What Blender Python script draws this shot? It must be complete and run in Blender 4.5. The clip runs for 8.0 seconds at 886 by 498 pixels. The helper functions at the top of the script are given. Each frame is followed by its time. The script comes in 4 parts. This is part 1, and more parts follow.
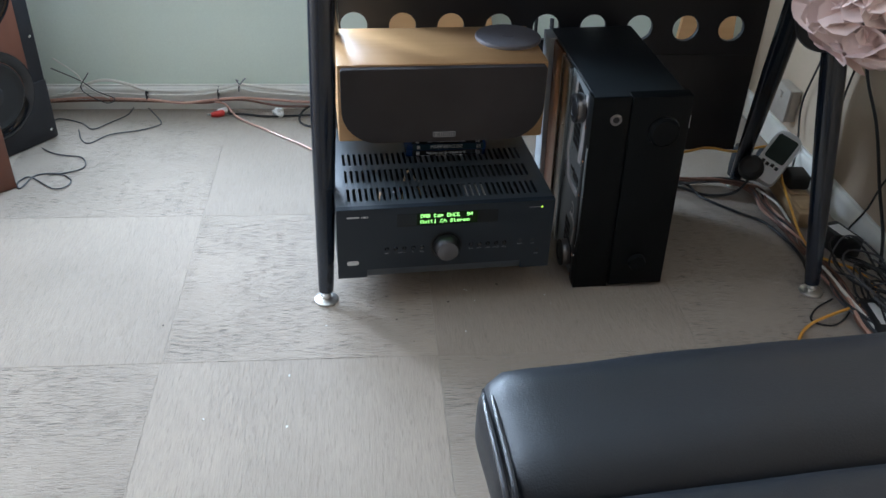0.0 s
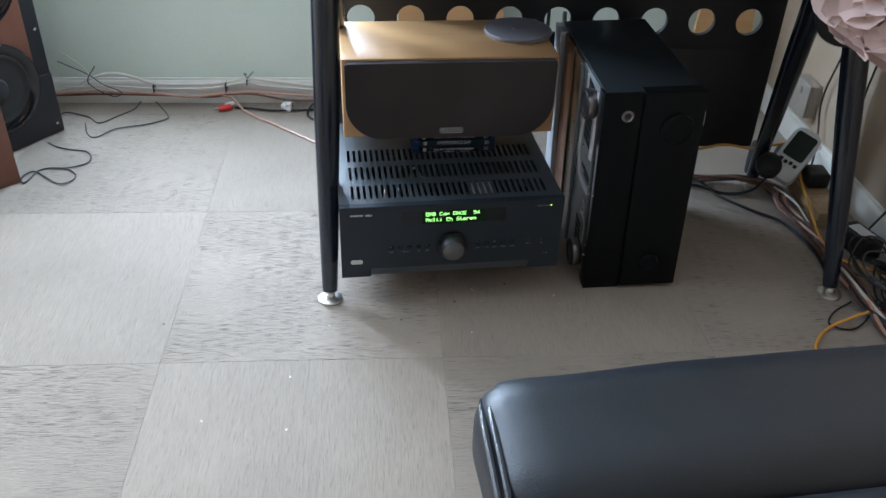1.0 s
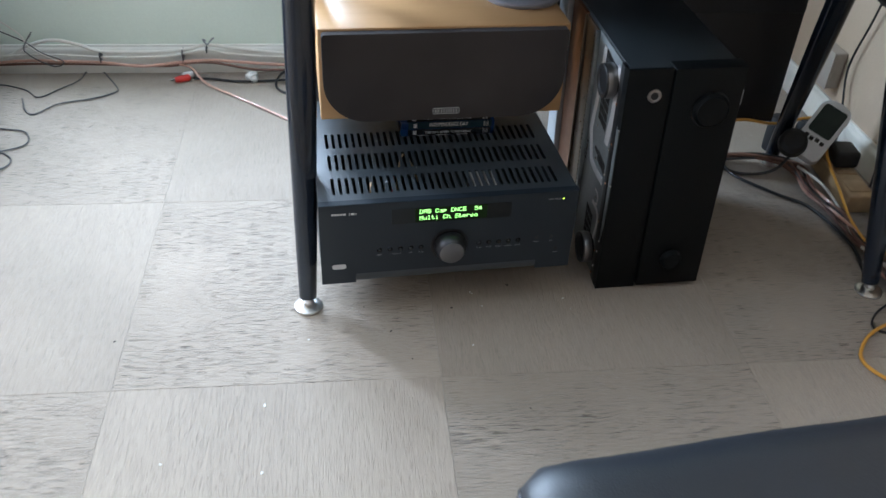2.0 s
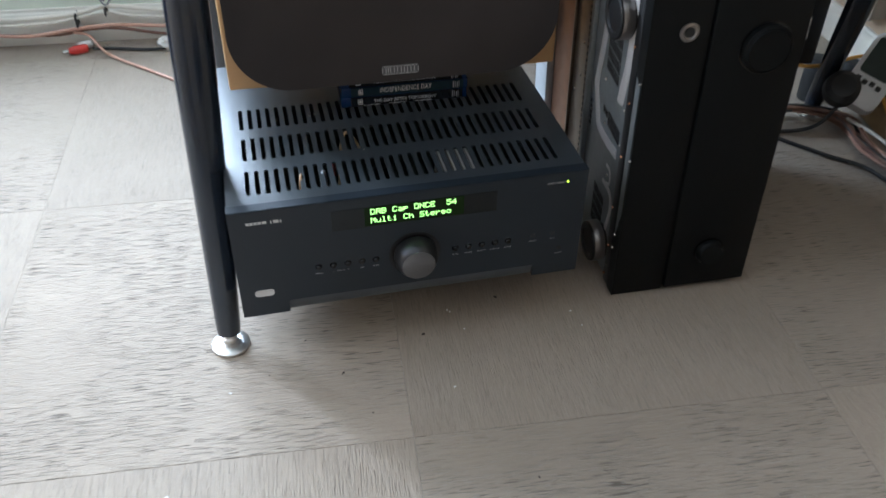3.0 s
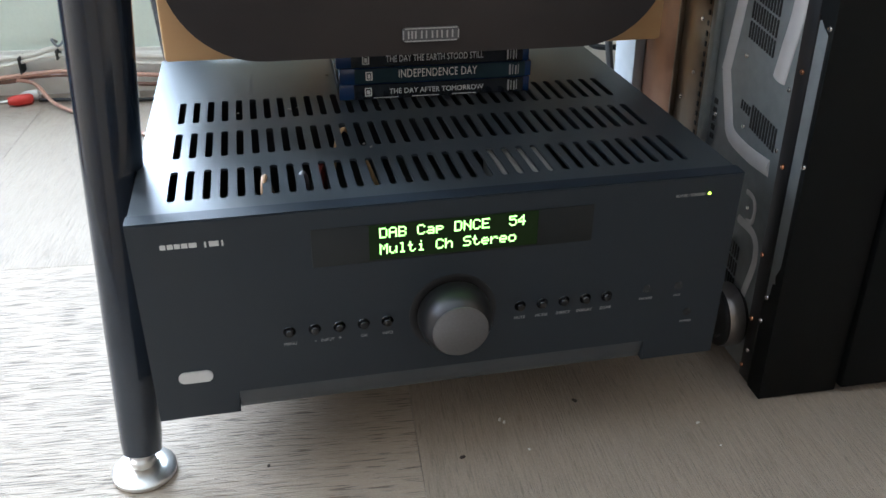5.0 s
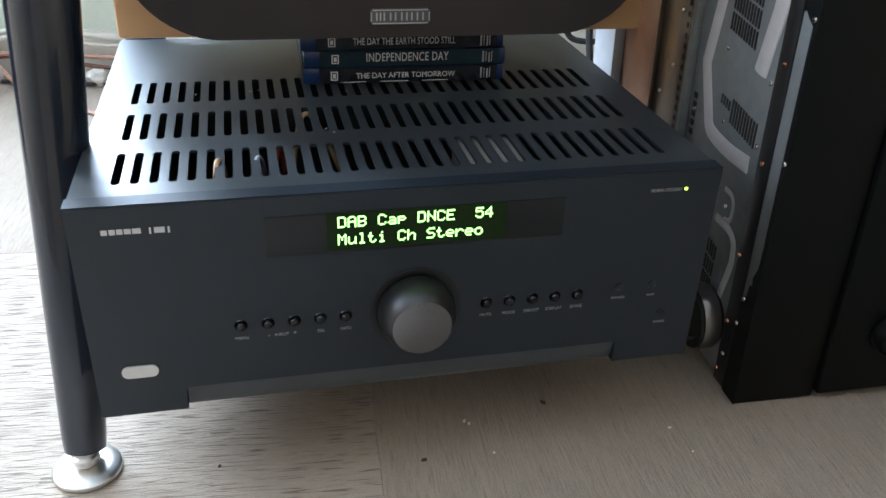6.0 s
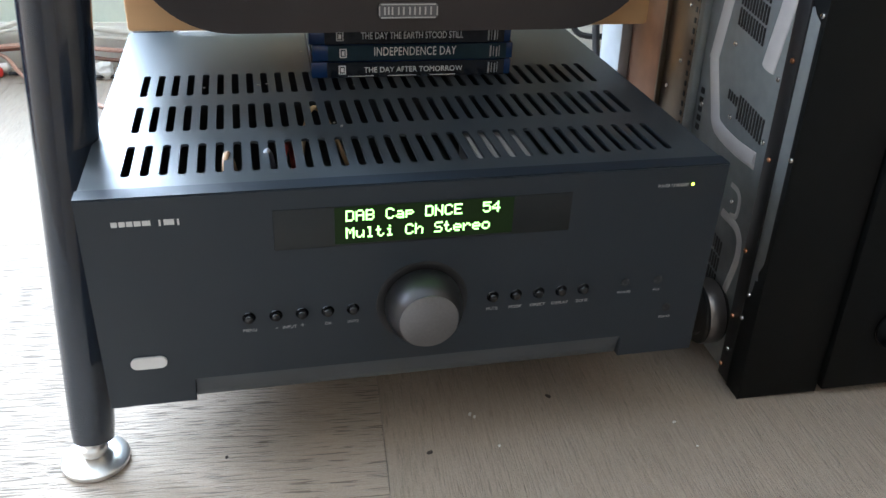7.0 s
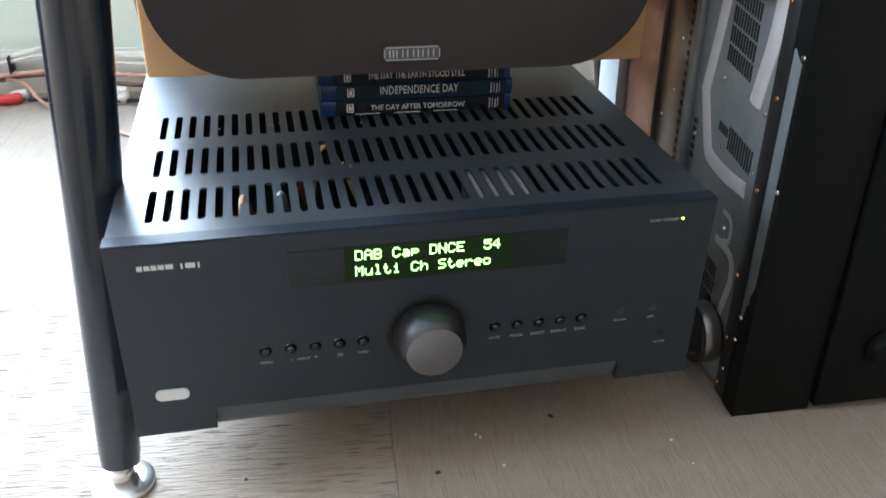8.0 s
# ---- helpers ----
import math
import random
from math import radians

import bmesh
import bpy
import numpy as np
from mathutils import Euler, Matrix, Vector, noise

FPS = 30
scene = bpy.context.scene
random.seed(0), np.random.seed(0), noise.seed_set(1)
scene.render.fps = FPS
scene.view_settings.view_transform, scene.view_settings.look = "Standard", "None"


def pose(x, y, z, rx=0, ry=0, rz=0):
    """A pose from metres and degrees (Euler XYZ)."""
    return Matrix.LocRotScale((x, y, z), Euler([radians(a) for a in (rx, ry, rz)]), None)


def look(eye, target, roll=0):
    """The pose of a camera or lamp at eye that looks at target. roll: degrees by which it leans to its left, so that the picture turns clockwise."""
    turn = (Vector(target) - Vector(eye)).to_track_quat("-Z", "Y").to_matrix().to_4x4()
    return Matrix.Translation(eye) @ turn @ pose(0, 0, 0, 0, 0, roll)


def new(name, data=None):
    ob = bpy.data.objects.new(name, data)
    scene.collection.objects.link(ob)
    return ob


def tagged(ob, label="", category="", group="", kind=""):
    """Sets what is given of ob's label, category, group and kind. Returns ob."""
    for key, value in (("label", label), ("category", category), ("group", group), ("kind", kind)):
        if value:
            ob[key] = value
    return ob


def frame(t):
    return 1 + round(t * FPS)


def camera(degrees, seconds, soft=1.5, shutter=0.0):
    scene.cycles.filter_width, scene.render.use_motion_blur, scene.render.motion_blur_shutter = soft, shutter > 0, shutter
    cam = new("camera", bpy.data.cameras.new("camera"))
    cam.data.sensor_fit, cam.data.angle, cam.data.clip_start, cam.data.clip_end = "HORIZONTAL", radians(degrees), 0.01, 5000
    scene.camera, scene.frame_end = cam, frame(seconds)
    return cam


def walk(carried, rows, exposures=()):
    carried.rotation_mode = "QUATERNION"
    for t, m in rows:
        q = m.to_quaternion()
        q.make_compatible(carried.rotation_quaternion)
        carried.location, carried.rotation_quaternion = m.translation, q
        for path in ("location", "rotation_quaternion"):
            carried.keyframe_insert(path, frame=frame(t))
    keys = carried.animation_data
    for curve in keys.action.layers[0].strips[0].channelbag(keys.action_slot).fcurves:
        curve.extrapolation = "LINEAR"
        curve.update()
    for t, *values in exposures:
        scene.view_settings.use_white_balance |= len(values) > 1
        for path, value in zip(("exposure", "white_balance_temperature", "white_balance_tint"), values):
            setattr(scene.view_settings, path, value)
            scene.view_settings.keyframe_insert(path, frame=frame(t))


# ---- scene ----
cam = camera(54.5, 8.0, shutter=0.4)
PATH = [
    (0, (-0.053, -1.412, 1.09), (0.252, 0.225, -0.018), 2.4),
    (0.5, (-0.037, -1.386, 1.086), (0.247, 0.252, -0.027), 2.4),
    (1, (-0.024, -1.375, 1.077), (0.24, 0.259, -0.045), 2.0),
    (1.2, (-0.03, -1.368, 1.077), (0.234, 0.266, -0.045), 2.5),
    (2.3, (-0.036, -1.033, 0.965), (0.324, 0.501, -0.266), 2.3),
    (2.5, (-0.018, -0.974, 0.933), (0.351, 0.551, -0.308), 1.4),
    (3, (0.055, -0.805, 0.816), (0.423, 0.703, -0.445), 0.8),
    (3.5, (0.069, -0.616, 0.65), (0.457, 0.867, -0.634), 0.8),
    (4, (0.09, -0.517, 0.538), (0.471, 1.042, -0.656), -0.8),
    (4.5, (0.095, -0.511, 0.505), (0.505, 1.178, -0.483), -0.1),
    (4.7, (0.094, -0.519, 0.501), (0.469, 1.185, -0.477), -0.2),
    (5.8, (0.105, -0.489, 0.467), (0.529, 1.205, -0.508), 2.5),
    (6, (0.112, -0.491, 0.473), (0.532, 1.201, -0.507), 2.4),
    (6.5, (0.111, -0.492, 0.479), (0.53, 1.196, -0.509), 2.5),
    (7, (0.109, -0.493, 0.474), (0.52, 1.195, -0.518), 2.6),
    (7.5, (0.111, -0.496, 0.477), (0.515, 1.192, -0.517), 2.5),
    (8, (0.109, -0.512, 0.514), (0.494, 1.18, -0.479), 1.4),
]
walk(cam, [(t, look(eye, target, roll)) for t, eye, target, roll in PATH],
     exposures=[(0, 0.38, 5480, 9), (1.2, 0.46, 5480, 9), (2.5, 0.68, 5580, 9), (3.5, 0.7, 5650, 9), (4.5, 0.92, 5680, 9), (6, 1.06, 5680, 9), (6.5, 1.12, 5680, 9), (7, 1.33, 5640, 9), (8, 1.4, 5640, 9)])

# ---- light: daylight from a window in the back wall ----
ROOM = pose(0, 0, 0, 0, 0, -4.4)
STAND = pose(-0.025, 0.04, 0, 0, 0, -5)
world = bpy.data.worlds.new("sky")
scene.world = world
world.use_nodes = True
sky = world.node_tree.nodes.new("ShaderNodeTexSky")
sky.sky_type, sky.sun_disc, sky.sun_elevation, sky.sun_rotation = "NISHITA", False, radians(38), radians(-40)
world.node_tree.links.new(sky.outputs[0], world.node_tree.nodes["Background"].inputs[0])
world.node_tree.nodes["Background"].inputs[1].default_value = 0.12


def window_lamp(name, m, w, h, power, colour):
    data = bpy.data.lights.new(name, "AREA")
    data.shape, data.size, data.size_y, data.energy, data.color = "RECTANGLE", w, h, power, colour
    ob = new(name, data)
    ob.matrix_world = m
    return ob


window_lamp("window_daylight", ROOM @ pose(-1.08, 1.045, 1.02, -90, 0, 0), 0.6, 0.8, 68, (0.83, 0.92, 1.0))
window_lamp("window_daylight", ROOM @ pose(-0.33, 1.045, 1.02, -90, 0, 0), 0.5, 0.8, 30, (0.79, 0.9, 1.0))
window_lamp("window_daylight", ROOM @ pose(-1.69, 0.2, 1.45, 0, -90, 0), 1.0, 1.1, 13, (0.9, 0.95, 1.0))


# ---- materials ----
def material(name, colour, rough=0.5, metal=0.0, vary=0.12, scale=60.0, bump=0.0, coarse=6.0, coat=0.0, spec=0.5):
    """Two scales of noise on colour and roughness, and a fine relief."""
    m = bpy.data.materials.new(name)
    m.use_nodes = True
    n, l = m.node_tree.nodes, m.node_tree.links
    b = n["Principled BSDF"]
    b.inputs["Metallic"].default_value = metal
    b.inputs["Coat Weight"].default_value = coat
    b.inputs["Specular IOR Level"].default_value = spec
    co = n.new("ShaderNodeTexCoord")
    fine, big = n.new("ShaderNodeTexNoise"), n.new("ShaderNodeTexNoise")
    fine.inputs["Scale"].default_value, big.inputs["Scale"].default_value = scale, coarse
    fine.inputs["Detail"].default_value = big.inputs["Detail"].default_value = 4
    for t in (fine, big):
        l.new(co.outputs["Object"], t.inputs["Vector"])
    add = n.new("ShaderNodeMath")
    add.operation = "ADD"
    l.new(fine.outputs["Fac"], add.inputs[0])
    l.new(big.outputs["Fac"], add.inputs[1])
    ramp = n.new("ShaderNodeMapRange")
    ramp.inputs["From Min"].default_value, ramp.inputs["From Max"].default_value = 0.6, 1.4
    ramp.inputs["To Min"].default_value, ramp.inputs["To Max"].default_value = 1 - vary, 1 + vary
    l.new(add.outputs[0], ramp.inputs["Value"])
    mul = n.new("ShaderNodeMix")
    mul.data_type, mul.blend_type = "RGBA", "MULTIPLY"
    mul.inputs["Factor"].default_value = 1
    mul.inputs["A"].default_value = (*colour, 1)
    l.new(ramp.outputs[0], mul.inputs["B"])
    l.new(mul.outputs["Result"], b.inputs["Base Color"])
    rr = n.new("ShaderNodeMapRange")
    rr.inputs["To Min"].default_value, rr.inputs["To Max"].default_value = max(rough - 0.08, 0.02), min(rough + 0.08, 1)
    l.new(big.outputs["Fac"], rr.inputs["Value"])
    l.new(rr.outputs[0], b.inputs["Roughness"])
    if bump:
        bp = n.new("ShaderNodeBump")
        bp.inputs["Strength"].default_value, bp.inputs["Distance"].default_value = bump, 0.002
        l.new(fine.outputs["Fac"], bp.inputs["Height"])
        l.new(bp.outputs[0], b.inputs["Normal"])
    return m


def glowing(name, colour, strength):
    m = bpy.data.materials.new(name)
    m.use_nodes = True
    b = m.node_tree.nodes["Principled BSDF"]
    b.inputs["Base Color"].default_value = (0.008, 0.012, 0.008, 1)
    b.inputs["Specular IOR Level"].default_value = 0.12
    b.inputs["Emission Color"].default_value = (*colour, 1)
    b.inputs["Emission Strength"].default_value = strength
    return m


def carpet(name, along):
    """Grey loop-pile carpet with broken ridges along one way."""
    m = bpy.data.materials.new(name)
    m.use_nodes = True
    n, l = m.node_tree.nodes, m.node_tree.links
    b = n["Principled BSDF"]
    b.inputs["Roughness"].default_value = 0.92
    b.inputs["Specular IOR Level"].default_value = 0.25
    b.inputs["Sheen Weight"].default_value = 0.25
    along_x = along == "x"
    co = n.new("ShaderNodeTexCoord")
    rnd, off = n.new("ShaderNodeObjectInfo"), n.new("ShaderNodeMath")
    off.operation = "MULTIPLY"
    off.inputs[1].default_value = 40
    l.new(rnd.outputs["Random"], off.inputs[0])

    def grain(scale, detail=1.0):
        """Noise stretched along the ridges; scale: (along, across) or one number."""
        t = n.new("ShaderNodeTexNoise")
        t.noise_dimensions = "4D"
        t.inputs["Detail"].default_value = detail
        l.new(off.outputs[0], t.inputs["W"])
        if isinstance(scale, tuple):
            mp = n.new("ShaderNodeMapping")
            mp.inputs["Scale"].default_value = (*scale, 1) if along_x else (scale[1], scale[0], 1)
            l.new(co.outputs["Object"], mp.inputs["Vector"])
            l.new(mp.outputs[0], t.inputs["Vector"])
            t.inputs["Scale"].default_value = 1
        else:
            l.new(co.outputs["Object"], t.inputs["Vector"])
            t.inputs["Scale"].default_value = scale
        return t.outputs["Fac"]

    def ranged(value, a, b, c=0.0, d=1.0):
        r = n.new("ShaderNodeMapRange")
        for key, v in zip(("From Min", "From Max", "To Min", "To Max"), (a, b, c, d)):
            r.inputs[key].default_value = v
        l.new(value, r.inputs["Value"])
        return r.outputs[0]

    def maths(kind, a, b):
        k = n.new("ShaderNodeMath")
        k.operation = kind
        for socket, v in zip(k.inputs, (a, b)):
            if isinstance(v, float):
                socket.default_value = v
            else:
                l.new(v, socket)
        return k.outputs[0]

    # short gaps between the loops, thick in some patches, thin in others; fine ribs all over
    patch, stain = grain(7.0, 2.0), grain(2.6, 4.0)
    strong = 1.0 if along_x else 0.22
    gaps = maths("MULTIPLY", ranged(grain((34.0, 720.0), 0.0), 0.385, 0.335), ranged(patch, 0.40, 0.52, 0.08, strong))
    nicks = maths("MULTIPLY", ranged(grain((50.0, 700.0), 0.0), 0.37, 0.3), 0.3)
    depth = maths("MAXIMUM", gaps, nicks)
    ribs, loops = grain((30.0, 500.0), 2.0), grain(800.0, 1.0)
    mix = n.new("ShaderNodeMix")
    mix.data_type = "RGBA"
    mix.inputs["A"].default_value = (0.365, 0.305, 0.245, 1)
    mix.inputs["B"].default_value = (0.07, 0.058, 0.047, 1)
    l.new(maths("MULTIPLY", depth, 0.66), mix.inputs["Factor"])
    tone = maths("MULTIPLY", ranged(stain, 0.3, 0.7, 0.88, 1.1), ranged(ribs, 0.3, 0.7, 0.92, 1.07))
    tone = maths("MULTIPLY", tone, ranged(loops, 0.3, 0.7, 0.9, 1.1))
    tone = maths("MULTIPLY", tone, ranged(rnd.outputs["Random"], 0.0, 1.0, 0.9, 1.06))
    mul = n.new("ShaderNodeMix")
    mul.data_type, mul.blend_type = "RGBA", "MULTIPLY"
    mul.inputs["Factor"].default_value = 1
    l.new(mix.outputs["Result"], mul.inputs["A"])
    l.new(tone, mul.inputs["B"])
    l.new(mul.outputs["Result"], b.inputs["Base Color"])
    height = maths("ADD", maths("MULTIPLY", ribs, 0.55), maths("MULTIPLY", loops, 0.3))
    height = maths("SUBTRACT", height, maths("MULTIPLY", depth, 1.3))
    bp = n.new("ShaderNodeBump")
    bp.inputs["Strength"].default_value, bp.inputs["Distance"].default_value = 0.8, 0.0022
    l.new(height, bp.inputs["Height"])
    l.new(bp.outputs[0], b.inputs["Normal"])
    return m


def grained(name, a, c, stretch, rough=0.4):
    """Wood veneer: two tones in long streaks."""
    m = material(name, a, rough)
    n, l = m.node_tree.nodes, m.node_tree.links
    mp, ns, mx, co = n.new("ShaderNodeMapping"), n.new("ShaderNodeTexNoise"), n.new("ShaderNodeMix"), n.new("ShaderNodeTexCoord")
    mp.inputs["Scale"].default_value = stretch
    ns.inputs["Scale"].default_value, ns.inputs["Detail"].default_value = 1, 6
    mx.data_type = "RGBA"
    mx.inputs["A"].default_value, mx.inputs["B"].default_value = (*a, 1), (*c, 1)
    l.new(co.outputs["Object"], mp.inputs["Vector"])
    l.new(mp.outputs[0], ns.inputs["Vector"])
    l.new(ns.outputs["Fac"], mx.inputs["Factor"])
    l.new(mx.outputs["Result"], n["Principled BSDF"].inputs["Base Color"])
    return m


CARPET_X, CARPET_Y = carpet("carpet_ridges_across", "x"), carpet("carpet_ridges_along", "y")
UNDERLAY = material("carpet_seam", (0.2, 0.19, 0.17), 0.95)
GREEN = material("pale_green_wall_paint", (0.76, 0.84, 0.74), 0.75, vary=0.04, scale=220, bump=0.12, coarse=3)
CREAM = material("cream_wall_paint", (0.52, 0.41, 0.30), 0.75, vary=0.05, scale=220, bump=0.12, coarse=3)
CEILING = material("white_ceiling_paint", (0.75, 0.75, 0.73), 0.85, vary=0.03, bump=0.1)
GLOSSWHITE = material("white_gloss_paint", (0.78, 0.76, 0.7), 0.35, vary=0.08, scale=30, coarse=5)
AMPBLACK = material("black_painted_steel", (0.03, 0.038, 0.044), 0.4, vary=0.2, scale=900, bump=0.05, spec=1.0)
AMPFRONT = material("black_anodised_fascia", (0.010, 0.017, 0.026), 0.48, vary=0.15, scale=1200, bump=0.04)
DARK = material("black_plastic", (0.01, 0.01, 0.011), 0.5, vary=0.2)
GLOSSBLACK = material("black_gloss_plastic", (0.006, 0.006, 0.007), 0.08, vary=0.1)
RUBBER = material("black_rubber", (0.02, 0.02, 0.02), 0.75)
KNOBGREY = material("brushed_dark_aluminium", (0.19, 0.19, 0.2), 0.42, 0.85, vary=0.12, scale=500)
KNOBSIDE = material("dark_satin_metal", (0.06, 0.06, 0.064), 0.36, 0.8, vary=0.1)
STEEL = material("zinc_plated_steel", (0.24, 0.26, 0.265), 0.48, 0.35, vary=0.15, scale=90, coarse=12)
CHROME = material("polished_chrome", (0.75, 0.74, 0.72), 0.2, 1.0, vary=0.06)
SATIN = material("satin_steel_foot", (0.72, 0.7, 0.67), 0.33, 1.0, vary=0.1, scale=300)
RINGMETAL = material("worn_foot_ring", (0.3, 0.28, 0.27), 0.32, 0.9, vary=0.2)
COPPER = material("copper_plated_screw", (0.75, 0.36, 0.2), 0.25, 1.0)
SILVER = material("silver_print", (0.62, 0.62, 0.62), 0.45, 0.3)
WHITEINK = material("white_print", (0.7, 0.7, 0.7), 0.6)
GREYINK = material("grey_print", (0.34, 0.34, 0.35), 0.6)
BEECH = grained("beech_veneer", (0.55, 0.31, 0.13), (0.68, 0.42, 0.2), (3, 60, 60))
GRILLE = material("black_grille_cloth", (0.06, 0.053, 0.052), 0.95, vary=0.3, scale=1500, bump=0.4, spec=0.2)
LEGBLACK = material("black_lacquered_wood", (0.009, 0.015, 0.027), 0.2, vary=0.15, coat=0.4)
DESKBLACK = material("black_powder_coat", (0.012, 0.013, 0.017), 0.45, vary=0.15, scale=700, bump=0.06)
LEATHER = material("black_leather", (0.0095, 0.012, 0.017), 0.45, vary=0.2, scale=420, bump=0.2, coarse=9)
STITCHED = material("glossy_stitched_leather", (0.03, 0.033, 0.04), 0.18, vary=0.2, scale=500, bump=0.3)
CASEBLUE = material("blue_case_plastic", (0.005, 0.028, 0.11), 0.25, vary=0.1, coat=0.3)
SLEEVE = material("dark_printed_sleeve", (0.008, 0.012, 0.02), 0.25, vary=0.3, coat=0.3)
SLEEVETEAL = material("dark_teal_sleeve", (0.01, 0.03, 0.045), 0.25, vary=0.3, coat=0.3)
RECFRONT = material("black_satin_fascia", (0.005, 0.006, 0.0065), 0.5, vary=0.15, scale=900, spec=0.15)
VFD = glowing("green_display_dots", (0.42, 1.0, 0.2), 2.0)
VFDBACK = glowing("dim_display_glass", (0.07, 0.2, 0.0), 0.02)
WINDOW = material("dark_display_glass", (0.007, 0.010, 0.012), 0.44, vary=0.1, spec=0.4)
LEDGREEN = glowing("green_led", (0.6, 1.0, 0.05), 4.0)


# ---- building helpers ----
def part(name, bm, mat, parent=None, label="", m=None, smooth=True):
    """One bmesh as one mesh object, under a thing or a part."""
    me = bpy.data.meshes.new(name)
    bmesh.ops.recalc_face_normals(bm, faces=bm.faces)
    bm.to_mesh(me)
    bm.free()
    for mt in (mat if isinstance(mat, (list, tuple)) else [mat]):
        me.materials.append(mt)
    if smooth:
        me.shade_smooth()
        me.set_sharp_from_angle(angle=radians(35))
    ob = new(name, me)
    ob.parent = parent
    if m is not None:
        ob.matrix_local = m
    return tagged(ob, label)


def thing(name, m, label, category, group="", kind=""):
    ob = new(name)
    ob.empty_display_size = 0.05
    ob.matrix_world = m
    return tagged(ob, label, category, group, kind)


def box(bm, x0, x1, y0, y1, z0, z1, bev=0.0, seg=2, mat=0):
    made = bmesh.ops.create_cube(bm, size=1)["verts"]
    for v in made:
        v.co = Vector((x0 + (v.co.x + 0.5) * (x1 - x0), y0 + (v.co.y + 0.5) * (y1 - y0), z0 + (v.co.z + 0.5) * (z1 - z0)))
    faces = {f for v in made for f in v.link_faces}
    for f in faces:
        f.material_index = mat
    if bev:
        bmesh.ops.bevel(bm, geom=list({e for f in faces for e in f.edges}), offset=bev, segments=seg, affect="EDGES", profile=0.5)
    return bm


def boxed(*a, **k):
    return box(bmesh.new(), *a, **k)


def lathe(bm, profile, m=Matrix(), seg=28, mat=0):
    """Profile of (radius, height) turned round z, then laid by m."""
    rings = []
    for r, h in profile:
        rings.append([bm.verts.new(m @ Vector((r * math.cos(a), r * math.sin(a), h))) for a in [2 * math.pi * i / seg for i in range(seg)]])
    for a, b in zip(rings, rings[1:]):
        for i in range(seg):
            f = bm.faces.new((a[i], a[(i + 1) % seg], b[(i + 1) % seg], b[i]))
            f.material_index = mat
    for ring in (rings[0], rings[-1]):
        f = bm.faces.new(ring)
        f.material_index = mat
    return bm


def lathed(profile, m=Matrix(), seg=28):
    return lathe(bmesh.new(), profile, m, seg)


def smooth_line(pts, steps=8):
    """A Catmull-Rom line through the points."""
    p = [Vector(q) for q in pts]
    p = [2 * p[0] - p[1], *p, 2 * p[-1] - p[-2]]
    out = []
    for a, b, c, d in zip(p, p[1:], p[2:], p[3:]):
        for i in range(steps):
            t = i / steps
            out.append(0.5 * (2 * b + (c - a) * t + (2 * a - 5 * b + 4 * c - d) * t * t + (3 * b - a - 3 * c + d) * t ** 3))
    return out + [p[-2]]


def tube(bm, pts, r, seg=8, mat=0):
    line = [Vector(q) for q in pts]
    rings, side = [], Vector((0.3, 0.2, 1))
    for i, q in enumerate(line):
        d = (line[min(i + 1, len(line) - 1)] - line[max(i - 1, 0)]).normalized()
        u = (side - d * side.dot(d)).normalized()
        side, v = u, d.cross(u)
        rings.append([bm.verts.new(q + r * (math.cos(a) * u + math.sin(a) * v)) for a in [2 * math.pi * k / seg for k in range(seg)]])
    for a, b in zip(rings, rings[1:]):
        for k in range(seg):
            bm.faces.new((a[k], a[(k + 1) % seg], b[(k + 1) % seg], b[k])).material_index = mat
    for ring in (rings[0], rings[-1]):
        bm.faces.new(ring).material_index = mat
    return bm


def prism(bm, outline, y0, y1, mat=0):
    """An outline of (x, z) given depth from y0 to y1."""
    a, b = [bm.verts.new((x, y0, z)) for x, z in outline], [bm.verts.new((x, y1, z)) for x, z in outline]
    n = len(a)
    fs = [bm.faces.new(a), bm.faces.new(b)] + [bm.faces.new((a[i], a[(i + 1) % n], b[(i + 1) % n], b[i])) for i in range(n)]
    for f in fs:
        f.material_index = mat
    return bm


def rounded(x0, x1, z0, z1, r, n=8):
    """A rectangle's outline; r: one radius, or four from lower left, anticlockwise."""
    r = (r,) * 4 if not isinstance(r, tuple) else r
    out = []
    for (cx, cz, a0), q in zip(((x0, z0, 180), (x1, z0, 270), (x1, z1, 0), (x0, z1, 90)), r):
        ox, oz = cx + (q if cx == x0 else -q), cz + (q if cz == z0 else -q)
        for i in range(n + 1 if q else 1):
            a = radians(a0 + 90 * i / n)
            out.append((ox + q * math.cos(a), oz + q * math.sin(a)))
    return out


def writing(name, text, size, m, mat, parent, wide=1.0, spacing=1.0, align="LEFT"):
    """Letters of the built-in font as a thin mesh; they stand in x and z and face -y."""
    cu = bpy.data.curves.new(name, "FONT")
    cu.body, cu.size, cu.align_x, cu.align_y, cu.extrude, cu.space_character, cu.resolution_u = text, size, align, "BOTTOM_BASELINE", 0.0001, spacing, 3
    tmp = new(name, cu)
    me = bpy.data.meshes.new_from_object(tmp.evaluated_get(bpy.context.evaluated_depsgraph_get()))
    bpy.data.objects.remove(tmp)
    me.transform(Matrix.Diagonal((wide, 1, 1, 1)))
    me.materials.clear()
    me.materials.append(mat)
    ob = new(name, me)
    ob.parent = parent
    ob.matrix_local = m @ pose(0, 0, 0, 90, 0, 0)
    return ob


